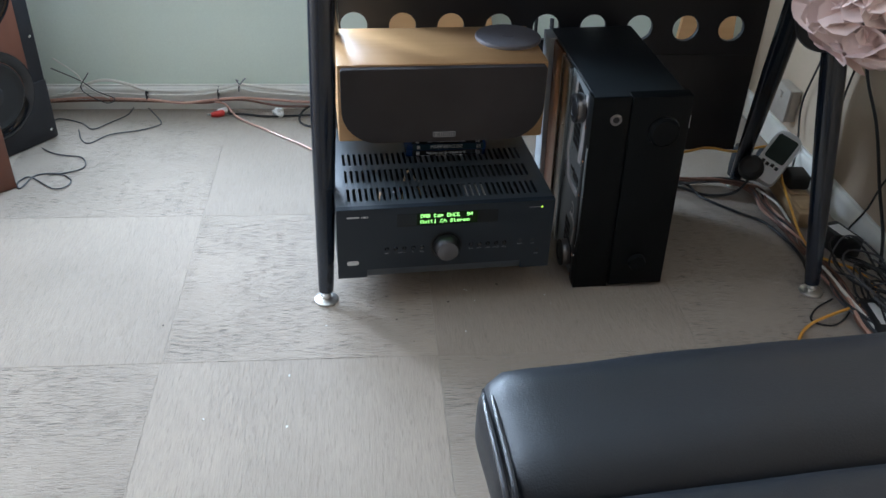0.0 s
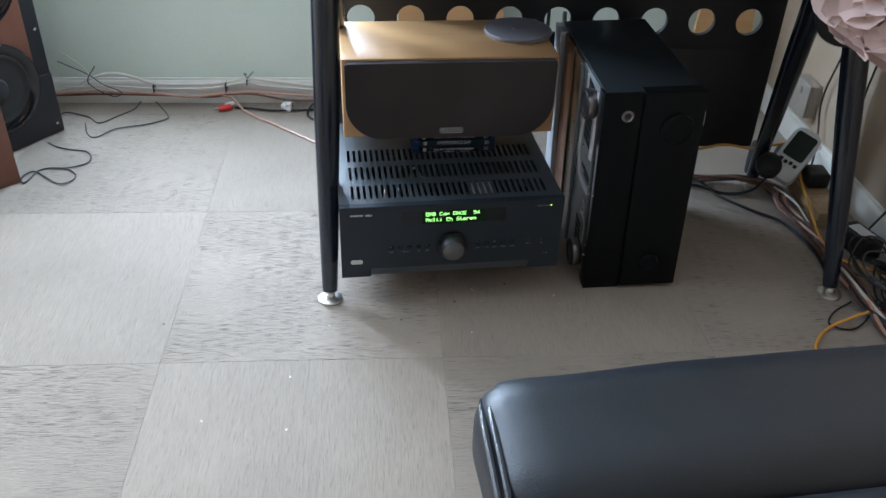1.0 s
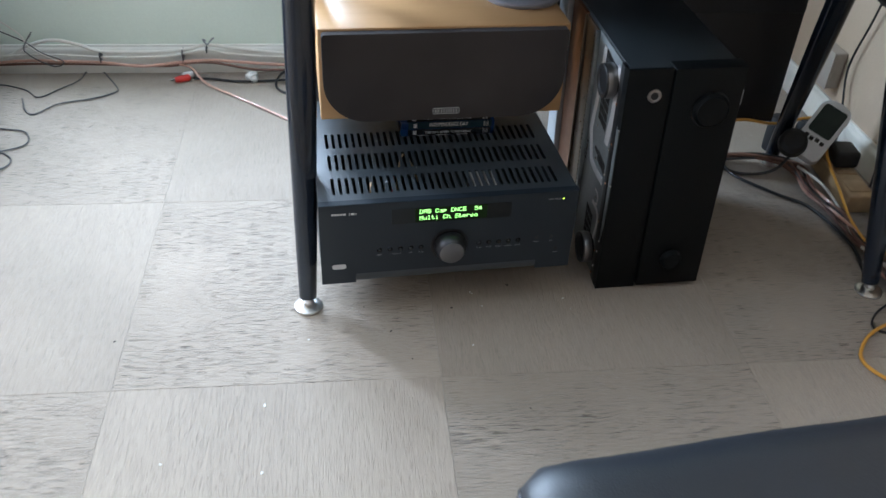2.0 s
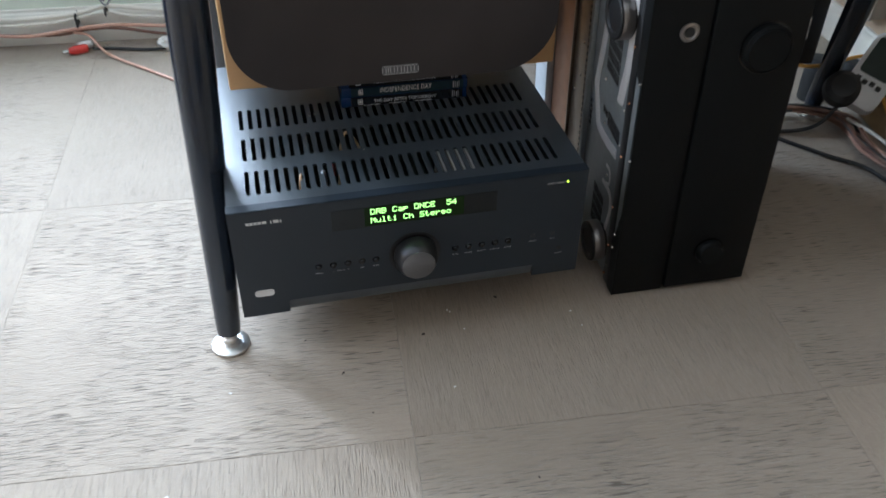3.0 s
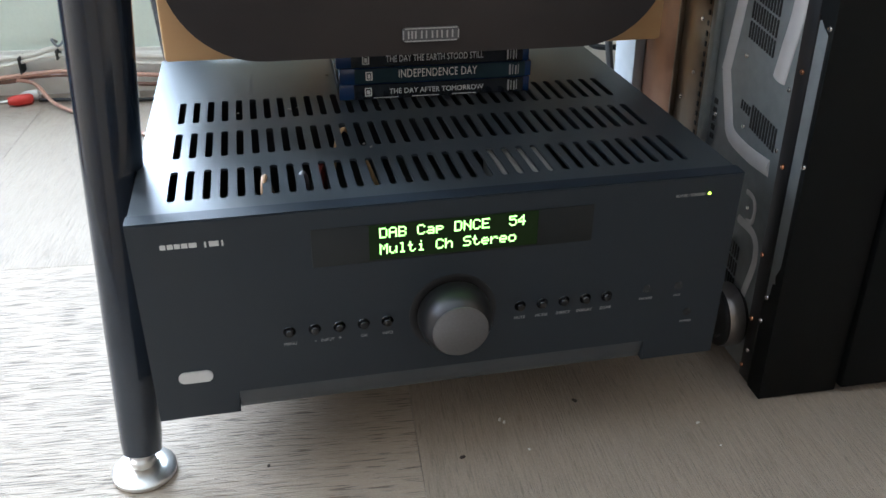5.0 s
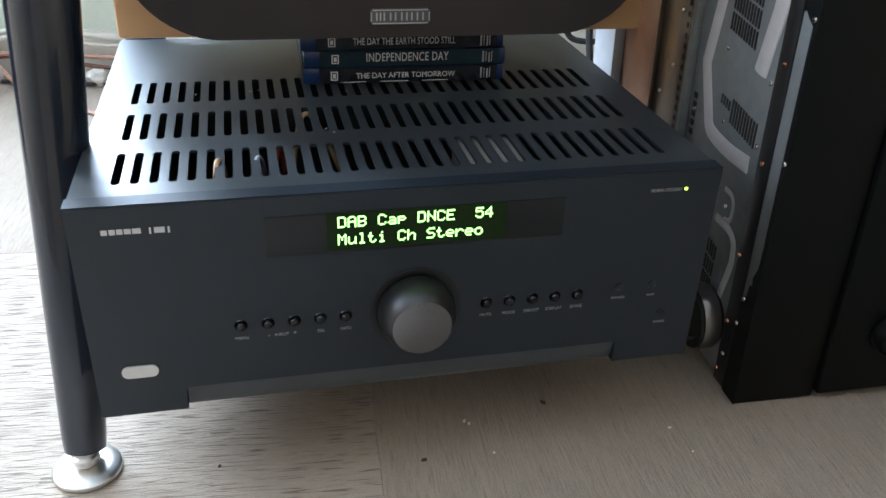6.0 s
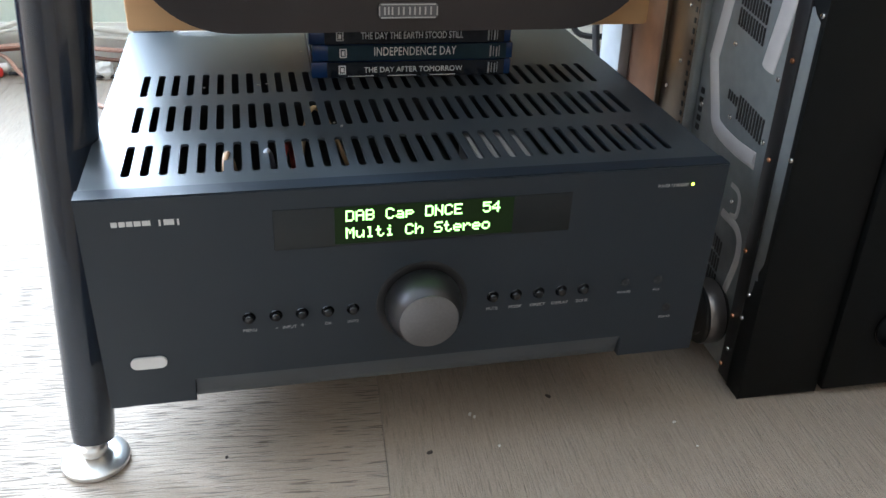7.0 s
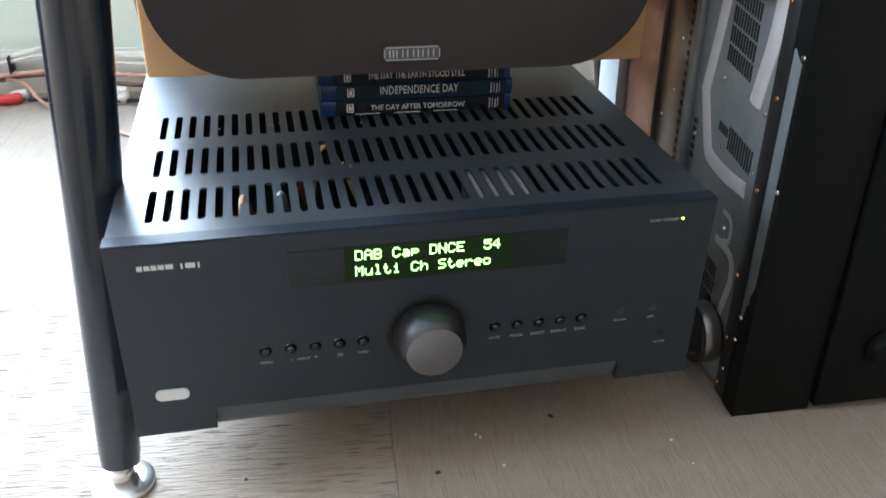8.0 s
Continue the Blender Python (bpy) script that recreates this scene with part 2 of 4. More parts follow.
# ---- room ----
def room():
    u0, u1, v0, v1, top = -1.7, 1.233, -4.0, 1.002, 2.45
    floor = part("floor", boxed(u0 - 0.1, u1 + 0.1, v0 - 0.1, v1 + 0.1, -0.05, -0.004), UNDERLAY, m=ROOM, smooth=False)
    tagged(floor, "grey ribbed carpet tile floor", "floor", kind="structure")
    # back wall with a window opening above the skirting
    s0, s1 = 0.6, 1.44
    panes = ((-1.4, -0.76), (-0.6, -0.06))
    bm = bmesh.new()
    for a, b in zip((u0, panes[0][1], panes[1][1]), (panes[0][0], panes[1][0], u1)):
        box(bm, a, b, v1, v1 + 0.12, -0.004, top)
    for a, b in panes:
        box(bm, a, b, v1, v1 + 0.12, -0.004, s0)
        box(bm, a, b, v1, v1 + 0.12, s1, top)
    tagged(part("wall_north", bm, GREEN, m=ROOM, smooth=False), "pale green painted wall", "wall", kind="structure")
    for n, (a, b) in enumerate(panes):
        win = tagged(part("window_%d" % (n + 1), boxed(a - 0.03, b + 0.03, v1 - 0.03, v1 + 0.1, s0 - 0.03, s0 - 0.001, 0.004), GLOSSWHITE, m=ROOM), "white framed window over the desk", "window", kind="structure")
        for c, d in ((a, a + 0.04), (b - 0.04, b)):
            part("window_frame", boxed(c, d, v1 + 0.06, v1 + 0.11, s0, s1, 0.004), GLOSSWHITE, win)
    tagged(part("wall_east", boxed(u1, u1 + 0.1, v0, v1 + 0.12, -0.004, top), CREAM, m=ROOM, smooth=False), "cream painted side wall", "wall", kind="structure")
    bm = bmesh.new()
    q0, q1 = -0.4, 0.8
    box(bm, u0 - 0.1, u0, v0, q0, -0.004, top)
    box(bm, u0 - 0.1, u0, q1, v1 + 0.12, -0.004, top)
    box(bm, u0 - 0.1, u0, q0, q1, -0.004, 0.95)
    box(bm, u0 - 0.1, u0, q0, q1, 2.05, top)
    tagged(part("wall_west", bm, CREAM, m=ROOM, smooth=False), "cream painted wall with a window", "wall", kind="structure")
    tagged(part("wall_south", boxed(u0 - 0.1, u1 + 0.1, v0 - 0.1, v0, -0.004, top), CREAM, m=ROOM, smooth=False), "cream painted wall", "wall", kind="structure")
    tagged(part("ceiling", boxed(u0 - 0.1, u1 + 0.1, v0 - 0.1, v1 + 0.12, top, top + 0.1), CEILING, m=ROOM, smooth=False), "white ceiling", "ceiling", kind="structure")

    def skirting(name, length, m):
        bm = bmesh.new()
        prof = [(0, -0.004), (-0.017, -0.004), (-0.017, 0.057), (-0.0135, 0.064), (-0.008, 0.067), (-0.006, 0.072), (0, 0.072)]
        a, b = [[bm.verts.new((x, y, z)) for y, z in prof] for x in (0, length)]
        for i in range(len(prof)):
            j = (i + 1) % len(prof)
            bm.faces.new((a[i], a[j], b[j], b[i]))
        bm.faces.new(a), bm.faces.new(b)
        tagged(part(name, bm, GLOSSWHITE, m=m), "white gloss painted skirting board, dusty on top", "skirting board", kind="structure")
    skirting("baseboard", u1 - u0 - 0.02, ROOM @ pose(u0, v1, 0))
    skirting("baseboard", v1 - v0 - 0.02, ROOM @ pose(u1, v1 - 0.02, 0, 0, 0, -90))
    return floor


FLOOR = room()


# ---- amplifier ----
# lip of the black fascia; floor reflection put into its colour as grey
LIP = material("floor_lit_satin_lip", (0.07, 0.08, 0.092), 0.42, 0.2)
DOTS = {
    "D": "1111010001100011000110001100011111 0", "A": "0111010001100011111110001100011000 1", "B": "1111010001100011111010001100011111 0",
    "C": "0111010001100001000010000100010111 0", "a": "0000000000011100000101111100010111 1", "p": "0000000000111101000111110100001000 0",
    "N": "1000110001110011010110011100011000 1", "E": "1111110000100001111010000100001111 1", "5": "1111110000111100000100001100010111 0",
    "4": "0001000110010101001011111000100001 0", "M": "1000111011101011010110001100011000 1", "u": "0000000000100011000110001100110110 1",
    "l": "0110000100001000010000100001000111 0", "t": "0100001000111000100001000010010011 0", "i": "0010000000011000010000100001000111 0",
    "h": "1000010000101101100110001100011000 1", "S": "0111110000100000111000001000011111 0", "e": "0000000000011101000111111100000111 0",
    "r": "0000000000101101100110000100001000 0", "o": "0000000000011101000110001100010111 0",
}


def amplifier():
    W, D, Z0, Z1 = 0.433, 0.36, 0.0765, 0.236
    amp = thing("av_receiver", pose(0, 0, 0), "black hi-fi receiver with a lit green display, on dark feet", "receiver")
    # fascia: its lower edge turns back between two blocks
    t, L, R, ZC = 0.014, 0.057, 0.372, 0.0965
    bm = prism(bmesh.new(), [(0, Z0), (L, Z0), (L, ZC), (R, ZC), (R, Z0), (W, Z0), (W, Z1), (0, Z1)], 0, t)
    bmesh.ops.bevel(bm, geom=[e for e in bm.edges if all(abs(v.co.y) < 1e-6 for v in e.verts)], offset=0.0009, segments=2, affect="EDGES")
    panel = part("front_panel", bm, AMPFRONT, amp)
    bm = bmesh.new()
    prof = [(0.0012, ZC - 0.0002), (t, ZC - 0.0002), (t, 0.0742), (0.0095, 0.0742), (0.0072, 0.0765), (0.0048, 0.082), (0.0026, 0.09), (0.0014, 0.0948)]
    a, b = [[bm.verts.new((x, y, z)) for y, z in prof] for x in (L + 0.0003, R - 0.0003)]
    for i in range(len(prof)):
        bm.faces.new((a[i], a[(i + 1) % len(prof)], b[(i + 1) % len(prof)], b[i]))
    bm.faces.new(a), bm.faces.new(b)
    part("lower_lip", bm, LIP, amp, "lip sloping back under the fascia, greyed by painted floor reflection")
    # vented lid
    bm = bmesh.new()
    z0, z1, y0, y1 = Z1 - 0.0025, Z1 - 0.0006, t + 0.0008, D
    rows, n, first, pitch, wide = ((0.032, 0.082), (0.106, 0.157), (0.180, 0.230)), 33, 0.0245, 0.0117, 0.0056
    x0, x1 = 0.001, W - 0.001
    edges = [y0, *[v for r in rows for v in r], y1]
    for a, b in zip(edges[::2], edges[1::2]):
        box(bm, x0, x1, a, b, z0, z1)
    for a, b in rows:
        box(bm, x0, first, a, b, z0, z1)
        for i in range(n):
            l = first + i * pitch + wide
            r = first + (i + 1) * pitch if i < n - 1 else x1
            box(bm, l, r, a, b, z0, z1)
            for e, s in ((a, 1), (b, -1)):
                for k, w in ((0, 0.0011), (1, 0.0004)):
                    box(bm, l - wide, l - wide + w, e + s * 0.0011 * k, e + s * 0.0011 * (k + 1), z0, z1) if s > 0 else box(bm, l - wide, l - wide + w, e - 0.0011 * (k + 1), e - 0.0011 * k, z0, z1)
                    box(bm, l - w, l, e + 0.0011 * k, e + 0.0011 * (k + 1), z0, z1) if s > 0 else box(bm, l - w, l, e - 0.0011 * (k + 1), e - 0.0011 * k, z0, z1)
    part("lid", bm, AMPBLACK, amp, "black steel lid with rows of vent slots", smooth=False)
    for x in (x0, x1 - 0.0012):
        part("side_panel", boxed(x, x + 0.0012, y0, D, Z0 + 0.004, z0), AMPBLACK, amp)
    part("rear_panel", boxed(x0 + 0.0014, x1 - 0.0014, D - 0.002, D, Z0 + 0.004, z0), AMPBLACK, amp)
    part("base_plate", boxed(x0 + 0.0014, x1 - 0.0014, y0 + 0.0005, D - 0.0025, Z0 + 0.003, Z0 + 0.005), AMPBLACK, amp)
    part("circuit_board", boxed(0.02, W - 0.02, 0.04, D - 0.02, 0.13, 0.132), material("dark_circuit_board", (0.02, 0.03, 0.022), 0.5), amp)
    fin = material("dull_aluminium_fin", (0.6, 0.58, 0.54), 0.5, 0.2)
    for i in range(4):
        part("heat_sink_fin", boxed(0.2625 + i * 0.0118, 0.2655 + i * 0.0118, 0.03, 0.1, 0.132, 0.2305), fin, amp)
    for x, y, r, h in ((0.15, 0.06, 0.012, 0.05), (0.185, 0.07, 0.012, 0.05), (0.22, 0.05, 0.008, 0.06), (0.2, 0.15, 0.015, 0.05), (0.35, 0.08, 0.011, 0.05), (0.39, 0.15, 0.01, 0.05)):
        part("capacitor", lathed(((r, 0.132), (r, 0.132 + h - 0.001), (r * 0.9, 0.132 + h)), pose(x, y, 0), 14), DARK, amp)
    wires = (((0.085, 0.035, 0.15), (0.088, 0.045, 0.2240), (0.092, 0.07, 0.2300), (0.1, 0.12, 0.16), "tan_wire", (0.5, 0.33, 0.2)),
             ((0.112, 0.04, 0.15), (0.114, 0.055, 0.2260), (0.12, 0.075, 0.2260), (0.125, 0.12, 0.16), "grey_wire", (0.35, 0.37, 0.42)),
             ((0.13, 0.06, 0.15), (0.128, 0.07, 0.2170), (0.134, 0.1, 0.2240), (0.14, 0.15, 0.17), "red_wire", (0.4, 0.05, 0.04)),
             ((0.14, 0.12, 0.16), (0.15, 0.14, 0.2270), (0.165, 0.16, 0.2220), (0.19, 0.17, 0.16), "tan_wire", (0.6, 0.42, 0.22)))
    for *pts, name, col in wires:
        part(name, tube(bmesh.new(), smooth_line(pts), 0.0019), material(name, col, 0.5), amp)
    # display
    part("display_window", boxed(0.117, 0.318, -0.0006, 0.001, 0.1925, 0.2215, 0.0003), WINDOW, amp)
    part("display_glass", boxed(0.156, 0.2765, -0.001, 0, 0.1945, 0.2212), VFDBACK, amp)
    bm = bmesh.new()
    dot = 0.00112
    for text, z in (("DAB Cap DNCE  54", 0.2188), ("Multi Ch Stereo", 0.2062)):
        for i, ch in enumerate(text):
            for k, bit in enumerate(DOTS.get(ch, "").replace(" ", "")):
                if bit == "1":
                    x, zz = 0.1632 + i * 0.00655 + (k % 5) * dot, z - (k // 5) * 0.00113
                    box(bm, x, x + dot * 0.93, -0.0013, -0.0009, zz - 0.00106, zz)
    part("display_letters", bm, VFD, amp, "glowing green dot letters", smooth=False)
    # volume knob in its dished ring
    face = pose(0.2158, 0, 0.1432, 90)
    part("knob_recess", lathed(((0.0325, -0.0005), (0.0325, 0.0004), (0.0312, 0.0007), (0.0285, 0.0002), (0.0275, 0.0001)), face, 48), DARK, amp)
    knob = part("volume_knob", lathed(((0.0268, 0.0012), (0.0272, 0.0035), (0.0268, 0.0105), (0.0255, 0.0165), (0.0228, 0.0218), (0.0205, 0.0248)), face, 48), KNOBSIDE, amp)
    part("knob_cap", lathed(((0.0204, 0.0249), (0.0203, 0.0256), (0.0197, 0.026)), face, 48), KNOBGREY, knob)
    # buttons, sockets and print
    for x, text in ((0.0972, "MENU"), (0.115, "-"), (0.1325, "+"), (0.150, "OK"), (0.1672, "INFO"), (0.267, "MUTE"), (0.2842, "MODE"), (0.3013, "DIRECT"), (0.3183, "DISPLAY"), (0.3354, "ZONE")):
        b = part("button", lathed(((0.0045, 0.0003), (0.0042, 0.0008), (0.0036, 0.0004), (0.0034, 0.0025), (0.0026, 0.0036), (0.001, 0.0041)), pose(x, 0, 0.1422, 90), 20), GLOSSBLACK, amp)
        writing("print", text, 0.0034 if len(text) > 1 else 0.005, pose(x, -0.0002, 0.1308), GREYINK, amp, align="CENTER")
    writing("print", "INPUT", 0.0034, pose(0.1237, -0.0002, 0.1308), GREYINK, amp, align="CENTER")
    for x, z, text in ((0.368, 0.143, "PHONES"), (0.394, 0.143, "AUX"), (0.405, 0.1175, "POWER")):
        s = part("socket", lathed(((0.0034, 0.0002), (0.0034, 0.0008), (0.0022, 0.0009), (0.0019, 0.0004)), pose(x, 0, z + 0.0015, 90), 18), KNOBSIDE if z > 0.13 else DARK, amp)
        writing("print", text, 0.0028, pose(x, -0.0002, z - 0.008), GREYINK, amp, align="CENTER")
    writing("print", "POWER / STANDBY", 0.0034, pose(0.3805, -0.0002, 0.2205), GREYINK, amp, wide=0.78)
    part("power_led", lathed(((0.001, 0), (0.001, 0.0005), (0.0007, 0.0008)), pose(0.4068, 0, 0.2218, 90), 14), LEDGREEN, amp, "lit green power light")
    part("badge", prism(bmesh.new(), rounded(0.0177, 0.0412, 0.1087, 0.1178, 0.0045), -0.0016, 0.001), SILVER, amp, "small silver oval plate")
    # maker's mark as plain bars
    for x0b, x1b, zb in ((0.0200, 0.0236, 0), (0.0246, 0.0282, 0), (0.0290, 0.0326, 0), (0.0334, 0.0374, 0), (0.0382, 0.0432, 0), (0.0480, 0.0492, -0.0008), (0.0510, 0.0572, -0.0004), (0.0590, 0.0602, -0.0008)):
        part("mark_bar", boxed(x0b, x1b, -0.0004, 0.0001, 0.2168 + zb, 0.2202), SILVER, amp, smooth=False)
    for x, y in ((0.085, 0.16), (0.348, 0.16), (0.085, 0.31), (0.348, 0.31)):
        part("foot", lathed(((0.024, 0), (0.025, 0.004), (0.022, 0.05), (0.026, 0.07), (0.026, Z0 + 0.003)), pose(x, y, 0), 24), RUBBER, amp)
    return amp


amplifier()


# ---- three film cases between amplifier and loudspeaker ----
def film_case(z, title, sleeve, size, wide, spacing=1.0, dx=0.0, foot=False, H=0.0139):
    L, Dp = 0.171, 0.135
    case = thing("film_case", pose(0.160 + dx, 0.207, z, 0, 0, -1.5), "blue plastic film case with a dark printed spine", "film case", "film cases stacked on the receiver")
    part("case", boxed(0, L, 0, Dp, 0.0002, H, 0.0012), CASEBLUE, case)
    part("spine_sleeve", boxed(0.013, L - 0.006, -0.0006, 0.01, 0.0006, H - 0.0003), sleeve, case, "dark spine with a pale title")
    writing("spine_title", title, size, pose(0.086, -0.0009, H * 0.34), WHITEINK, case, wide, spacing, "CENTER")
    bm = bmesh.new()
    for a, b, c, d in ((0.0225, 0.0235, 0.0034, H - 0.003), (0.0275, 0.0285, 0.0034, H - 0.003), (0.0235, 0.0275, 0.0034, 0.0042), (0.0235, 0.0275, H - 0.0038, H - 0.003), (0.0243, 0.0267, 0.0052, H - 0.005)):
        box(bm, a, b, -0.0009, -0.0005, c, d)
    part("spine_mark", bm, WHITEINK, case, smooth=False)
    bm = bmesh.new()
    for i, (a, b) in enumerate(((0.1505, 0.152), (0.1535, 0.1542), (0.156, 0.1572), (0.1585, 0.1592))):
        box(bm, a, b, -0.0009, -0.0005, 0.0022 + 0.0004 * (i % 2), H - 0.0022 - 0.0006 * (i % 3))
    part("spine_mark", bm, GREYINK, case, smooth=False)
    if foot:
        for a, b in ((0.030, 0.052), (0.064, 0.088), (0.1, 0.122)):
            part("edge_line", boxed(a, b, -0.0009, -0.0005, 0.0013, 0.0019), WHITEINK, case, smooth=False)
    return case


film_case(0.2366, "THE DAY AFTER TOMORROW", SLEEVE, 0.0066, 0.94, foot=True)
film_case(0.2508, "INDEPENDENCE DAY", SLEEVETEAL, 0.0104, 0.66, 1.08, 0.001)
film_case(0.265, "THE DAY THE EARTH STOOD STILL", SLEEVE, 0.0082, 0.66, 1.0, -0.0015)


# ---- centre loudspeaker ----
def centre_speaker():
    m = pose(0.0195, 0.192, 0.2795, 0, 0, -1.2)
    sp = thing("centre_speaker", m, "beech veneered centre loudspeaker with black cloth grille", "loudspeaker")
    W, D, H = 0.430, 0.226, 0.1665
    part("cabinet", boxed(0, W, 0.012, D, 0, H, 0.003), BEECH, sp, "beech veneer cabinet")
    bm = prism(bmesh.new(), rounded(0.006, W - 0.006, 0.002, H - 0.004, (0.075, 0.075, 0.006, 0.006), 14), -0.004, 0.013)
    bmesh.ops.bevel(bm, geom=[e for e in bm.edges if all(abs(v.co.y + 0.004) < 1e-5 for v in e.verts)], offset=0.004, segments=3, affect="EDGES")
    part("grille", bm, GRILLE, sp, "black cloth grille with rounded lower corners")
    bm = prism(bmesh.new(), rounded(0.193, 0.241, 0.013, 0.025, 0.003), -0.006, -0.003)
    b = part("name_plate", bm, material("dark_name_plate", (0.16, 0.16, 0.17), 0.4, 0.5), sp, "small framed metal name plate")
    bm = bmesh.new()
    for a in (0.1975, 0.2005, 0.2035, 0.2085, 0.2125, 0.2175, 0.2215, 0.2255, 0.2300, 0.2345):
        box(bm, a, a + 0.0012, -0.0068, -0.0058, 0.0160, 0.0222)
    for z in (0.0134, 0.0238):
        box(bm, 0.195, 0.239, -0.0068, -0.0058, z, z + 0.0008)
    for x in (0.1935, 0.2397):
        box(bm, x, x + 0.0008, -0.0068, -0.0058, 0.0155, 0.0225)
    part("plate_relief", bm, SILVER, b, smooth=False)
    return sp


centre_speaker()
tagged(part("round_pad", lathed(((0.07, 0), (0.071, 0.002), (0.071, 0.006), (0.069, 0.008), (0.012, 0.0075), (0.01, 0.009)), pose(0.394, 0.33, 0.446), 48), material("grey_plastic", (0.26, 0.25, 0.27), 0.35, vary=0.1)), "dark grey round plastic pad on the loudspeaker", "pad")


# ---- second receiver, standing on its end ----
def upended_receiver():
    m = pose(0.502, 0.018, 0, 0, -1.5, -3.0)
    rc = thing("upended_receiver", m, "black receiver stood on its end, steel underside showing", "receiver")
    W, H, D = 0.193, 0.441, 0.40
    part("front_panel", boxed(0.0, 0.0735, 0, 0.007, 0.0005, H, 0.0012), RECFRONT, rc)
    part("front_door", boxed(0.0755, W, -0.004, 0.028, 0.0055, H, 0.0015), RECFRONT, rc, "black satin front flap")
    part("body", boxed(0.006, W - 0.004, 0.0075, D, 0.003, H - 0.004, 0.002), AMPBLACK, rc, "black painted steel cover")
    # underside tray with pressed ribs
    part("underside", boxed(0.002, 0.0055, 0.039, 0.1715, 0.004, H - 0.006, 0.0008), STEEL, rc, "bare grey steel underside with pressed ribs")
    part("edge_strip", boxed(-0.0005, 0.0055, 0.0215, 0.0385, 0.002, H - 0.004, 0.0008), DARK, rc)
    # bare flange along the front, with the torn edge of the black film over it
    part("chassis_flange", boxed(0.0008, 0.0055, 0.0005, 0.0212, 0.094, 0.334, 0.0005), STEEL, rc, "bare metal flange")
    rnd = random.Random(31)
    edge = [(-0.0008, 0.0012), (-0.0008, H - 0.001), (0.0195, H - 0.001), (0.0205, 0.34), (0.012, 0.331), (0.004, 0.326)]
    z = 0.322
    while z > 0.128:
        edge.append((0.0006 + 0.0045 * (0.322 - z) / 0.2 + rnd.uniform(-0.0008, 0.0009), z))
        z -= rnd.uniform(0.004, 0.011)
    edge += [(0.0105, 0.122), (0.0085, 0.116), (0.0125, 0.114), (0.0135, 0.103), (0.0195, 0.0945), (0.0205, 0.001)]
    bm = bmesh.new()
    prism(bm, [(y, z) for y, z in edge], 0, 0.0012)
    bm.transform(Matrix(((0, -1, 0, 0.0006), (1, 0, 0, 0), (0, 0, 1, 0), (0, 0, 0, 1))))
    part("black_film", bm, RECFRONT, rc, "black film with a torn edge over the flange", smooth=False)
    # ribs take a paler steel than the tray: caught light put into the colour
    rib = material("lit_steel_rib", (0.62, 0.6, 0.6), 0.4, 0.2, vary=0.08)
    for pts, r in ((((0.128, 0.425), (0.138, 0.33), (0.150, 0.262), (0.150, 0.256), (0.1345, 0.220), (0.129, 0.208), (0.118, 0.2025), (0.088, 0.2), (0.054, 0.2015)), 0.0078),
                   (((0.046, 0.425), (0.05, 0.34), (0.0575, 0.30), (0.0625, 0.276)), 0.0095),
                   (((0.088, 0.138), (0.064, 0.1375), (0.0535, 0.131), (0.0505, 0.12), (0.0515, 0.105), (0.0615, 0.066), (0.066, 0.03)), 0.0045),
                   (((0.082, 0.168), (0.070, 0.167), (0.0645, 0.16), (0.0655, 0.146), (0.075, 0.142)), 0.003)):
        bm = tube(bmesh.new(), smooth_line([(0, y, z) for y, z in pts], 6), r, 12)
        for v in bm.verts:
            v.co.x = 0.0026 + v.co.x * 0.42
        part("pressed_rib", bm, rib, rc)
    for y0, z0, n, k, dz, h in ((0.077, 0.289, 10, 8, 0.0165, 0.0140), (0.052, 0.217, 10, 1, 0.02, 0.0205), (0.099, 0.2315, 4, 1, 0.02, 0.008), (0.158, 0.187, 1, 5, 0.0085, 0.005), (0.078, 0.05, 9, 4, 0.0165, 0.0135)):
        bm = bmesh.new()
        for i in range(n):
            for j in range(k):
                box(bm, 0.0012, 0.003, y0 + i * 0.0046, y0 + i * 0.0046 + (0.0021 if n > 1 else 0.006), z0 + j * dz + 0.0006 * i, z0 + j * dz + 0.0006 * i + h)
        tagged(part("vent_field", bm, DARK, rc, smooth=False), kind="stuff")
    brown_toned = material("brown_toned_steel", (0.2, 0.155, 0.115), 0.3, 0.65, vary=0.3, scale=30)
    part("seam", boxed(-0.004, 0.004, 0.172, 0.1815, 0.012, H - 0.01, 0.0012), STEEL, rc, "bright folded metal seam")
    part("rear_panel", boxed(0.0008, 0.005, 0.182, 0.2495, 0.012, H - 0.01, 0.0008), brown_toned, rc, "brown-toned steel strip")
    bm = bmesh.new()
    for j in range(40):
        for y in (0.187, 0.1945):
            box(bm, 0.0001, 0.002, y, y + 0.0032, 0.03 + j * 0.0098, 0.0345 + j * 0.0098)
    tagged(part("vent_field", bm, DARK, rc, smooth=False), kind="stuff")
    part("seam", boxed(-0.0035, 0.004, 0.25, 0.2535, 0.012, H - 0.01, 0.0008), brown_toned, rc, "brown folded metal seam")
    # bare metal; the brown is the beech speaker's reflection, put into the colour
    part("rear_cover", boxed(-0.001, 0.0055, 0.254, 0.338, 0.01, H - 0.008, 0.001), material("wood_reflection_steel", (0.3, 0.16, 0.1), 0.3, 0.7, vary=0.3, scale=40), rc, "metal rear cover with the beech's reflection painted brown")
    # same bare steel, its colour paled and blued for window light falling on it
    part("rear_flange", boxed(-0.012, 0.0055, 0.3385, D - 0.002, 0.004, H - 0.006, 0.0008), material("window_lit_steel", (0.5, 0.54, 0.58), 0.4, 0.3, vary=0.1), rc, "bare metal rear flange, painted pale for window light")
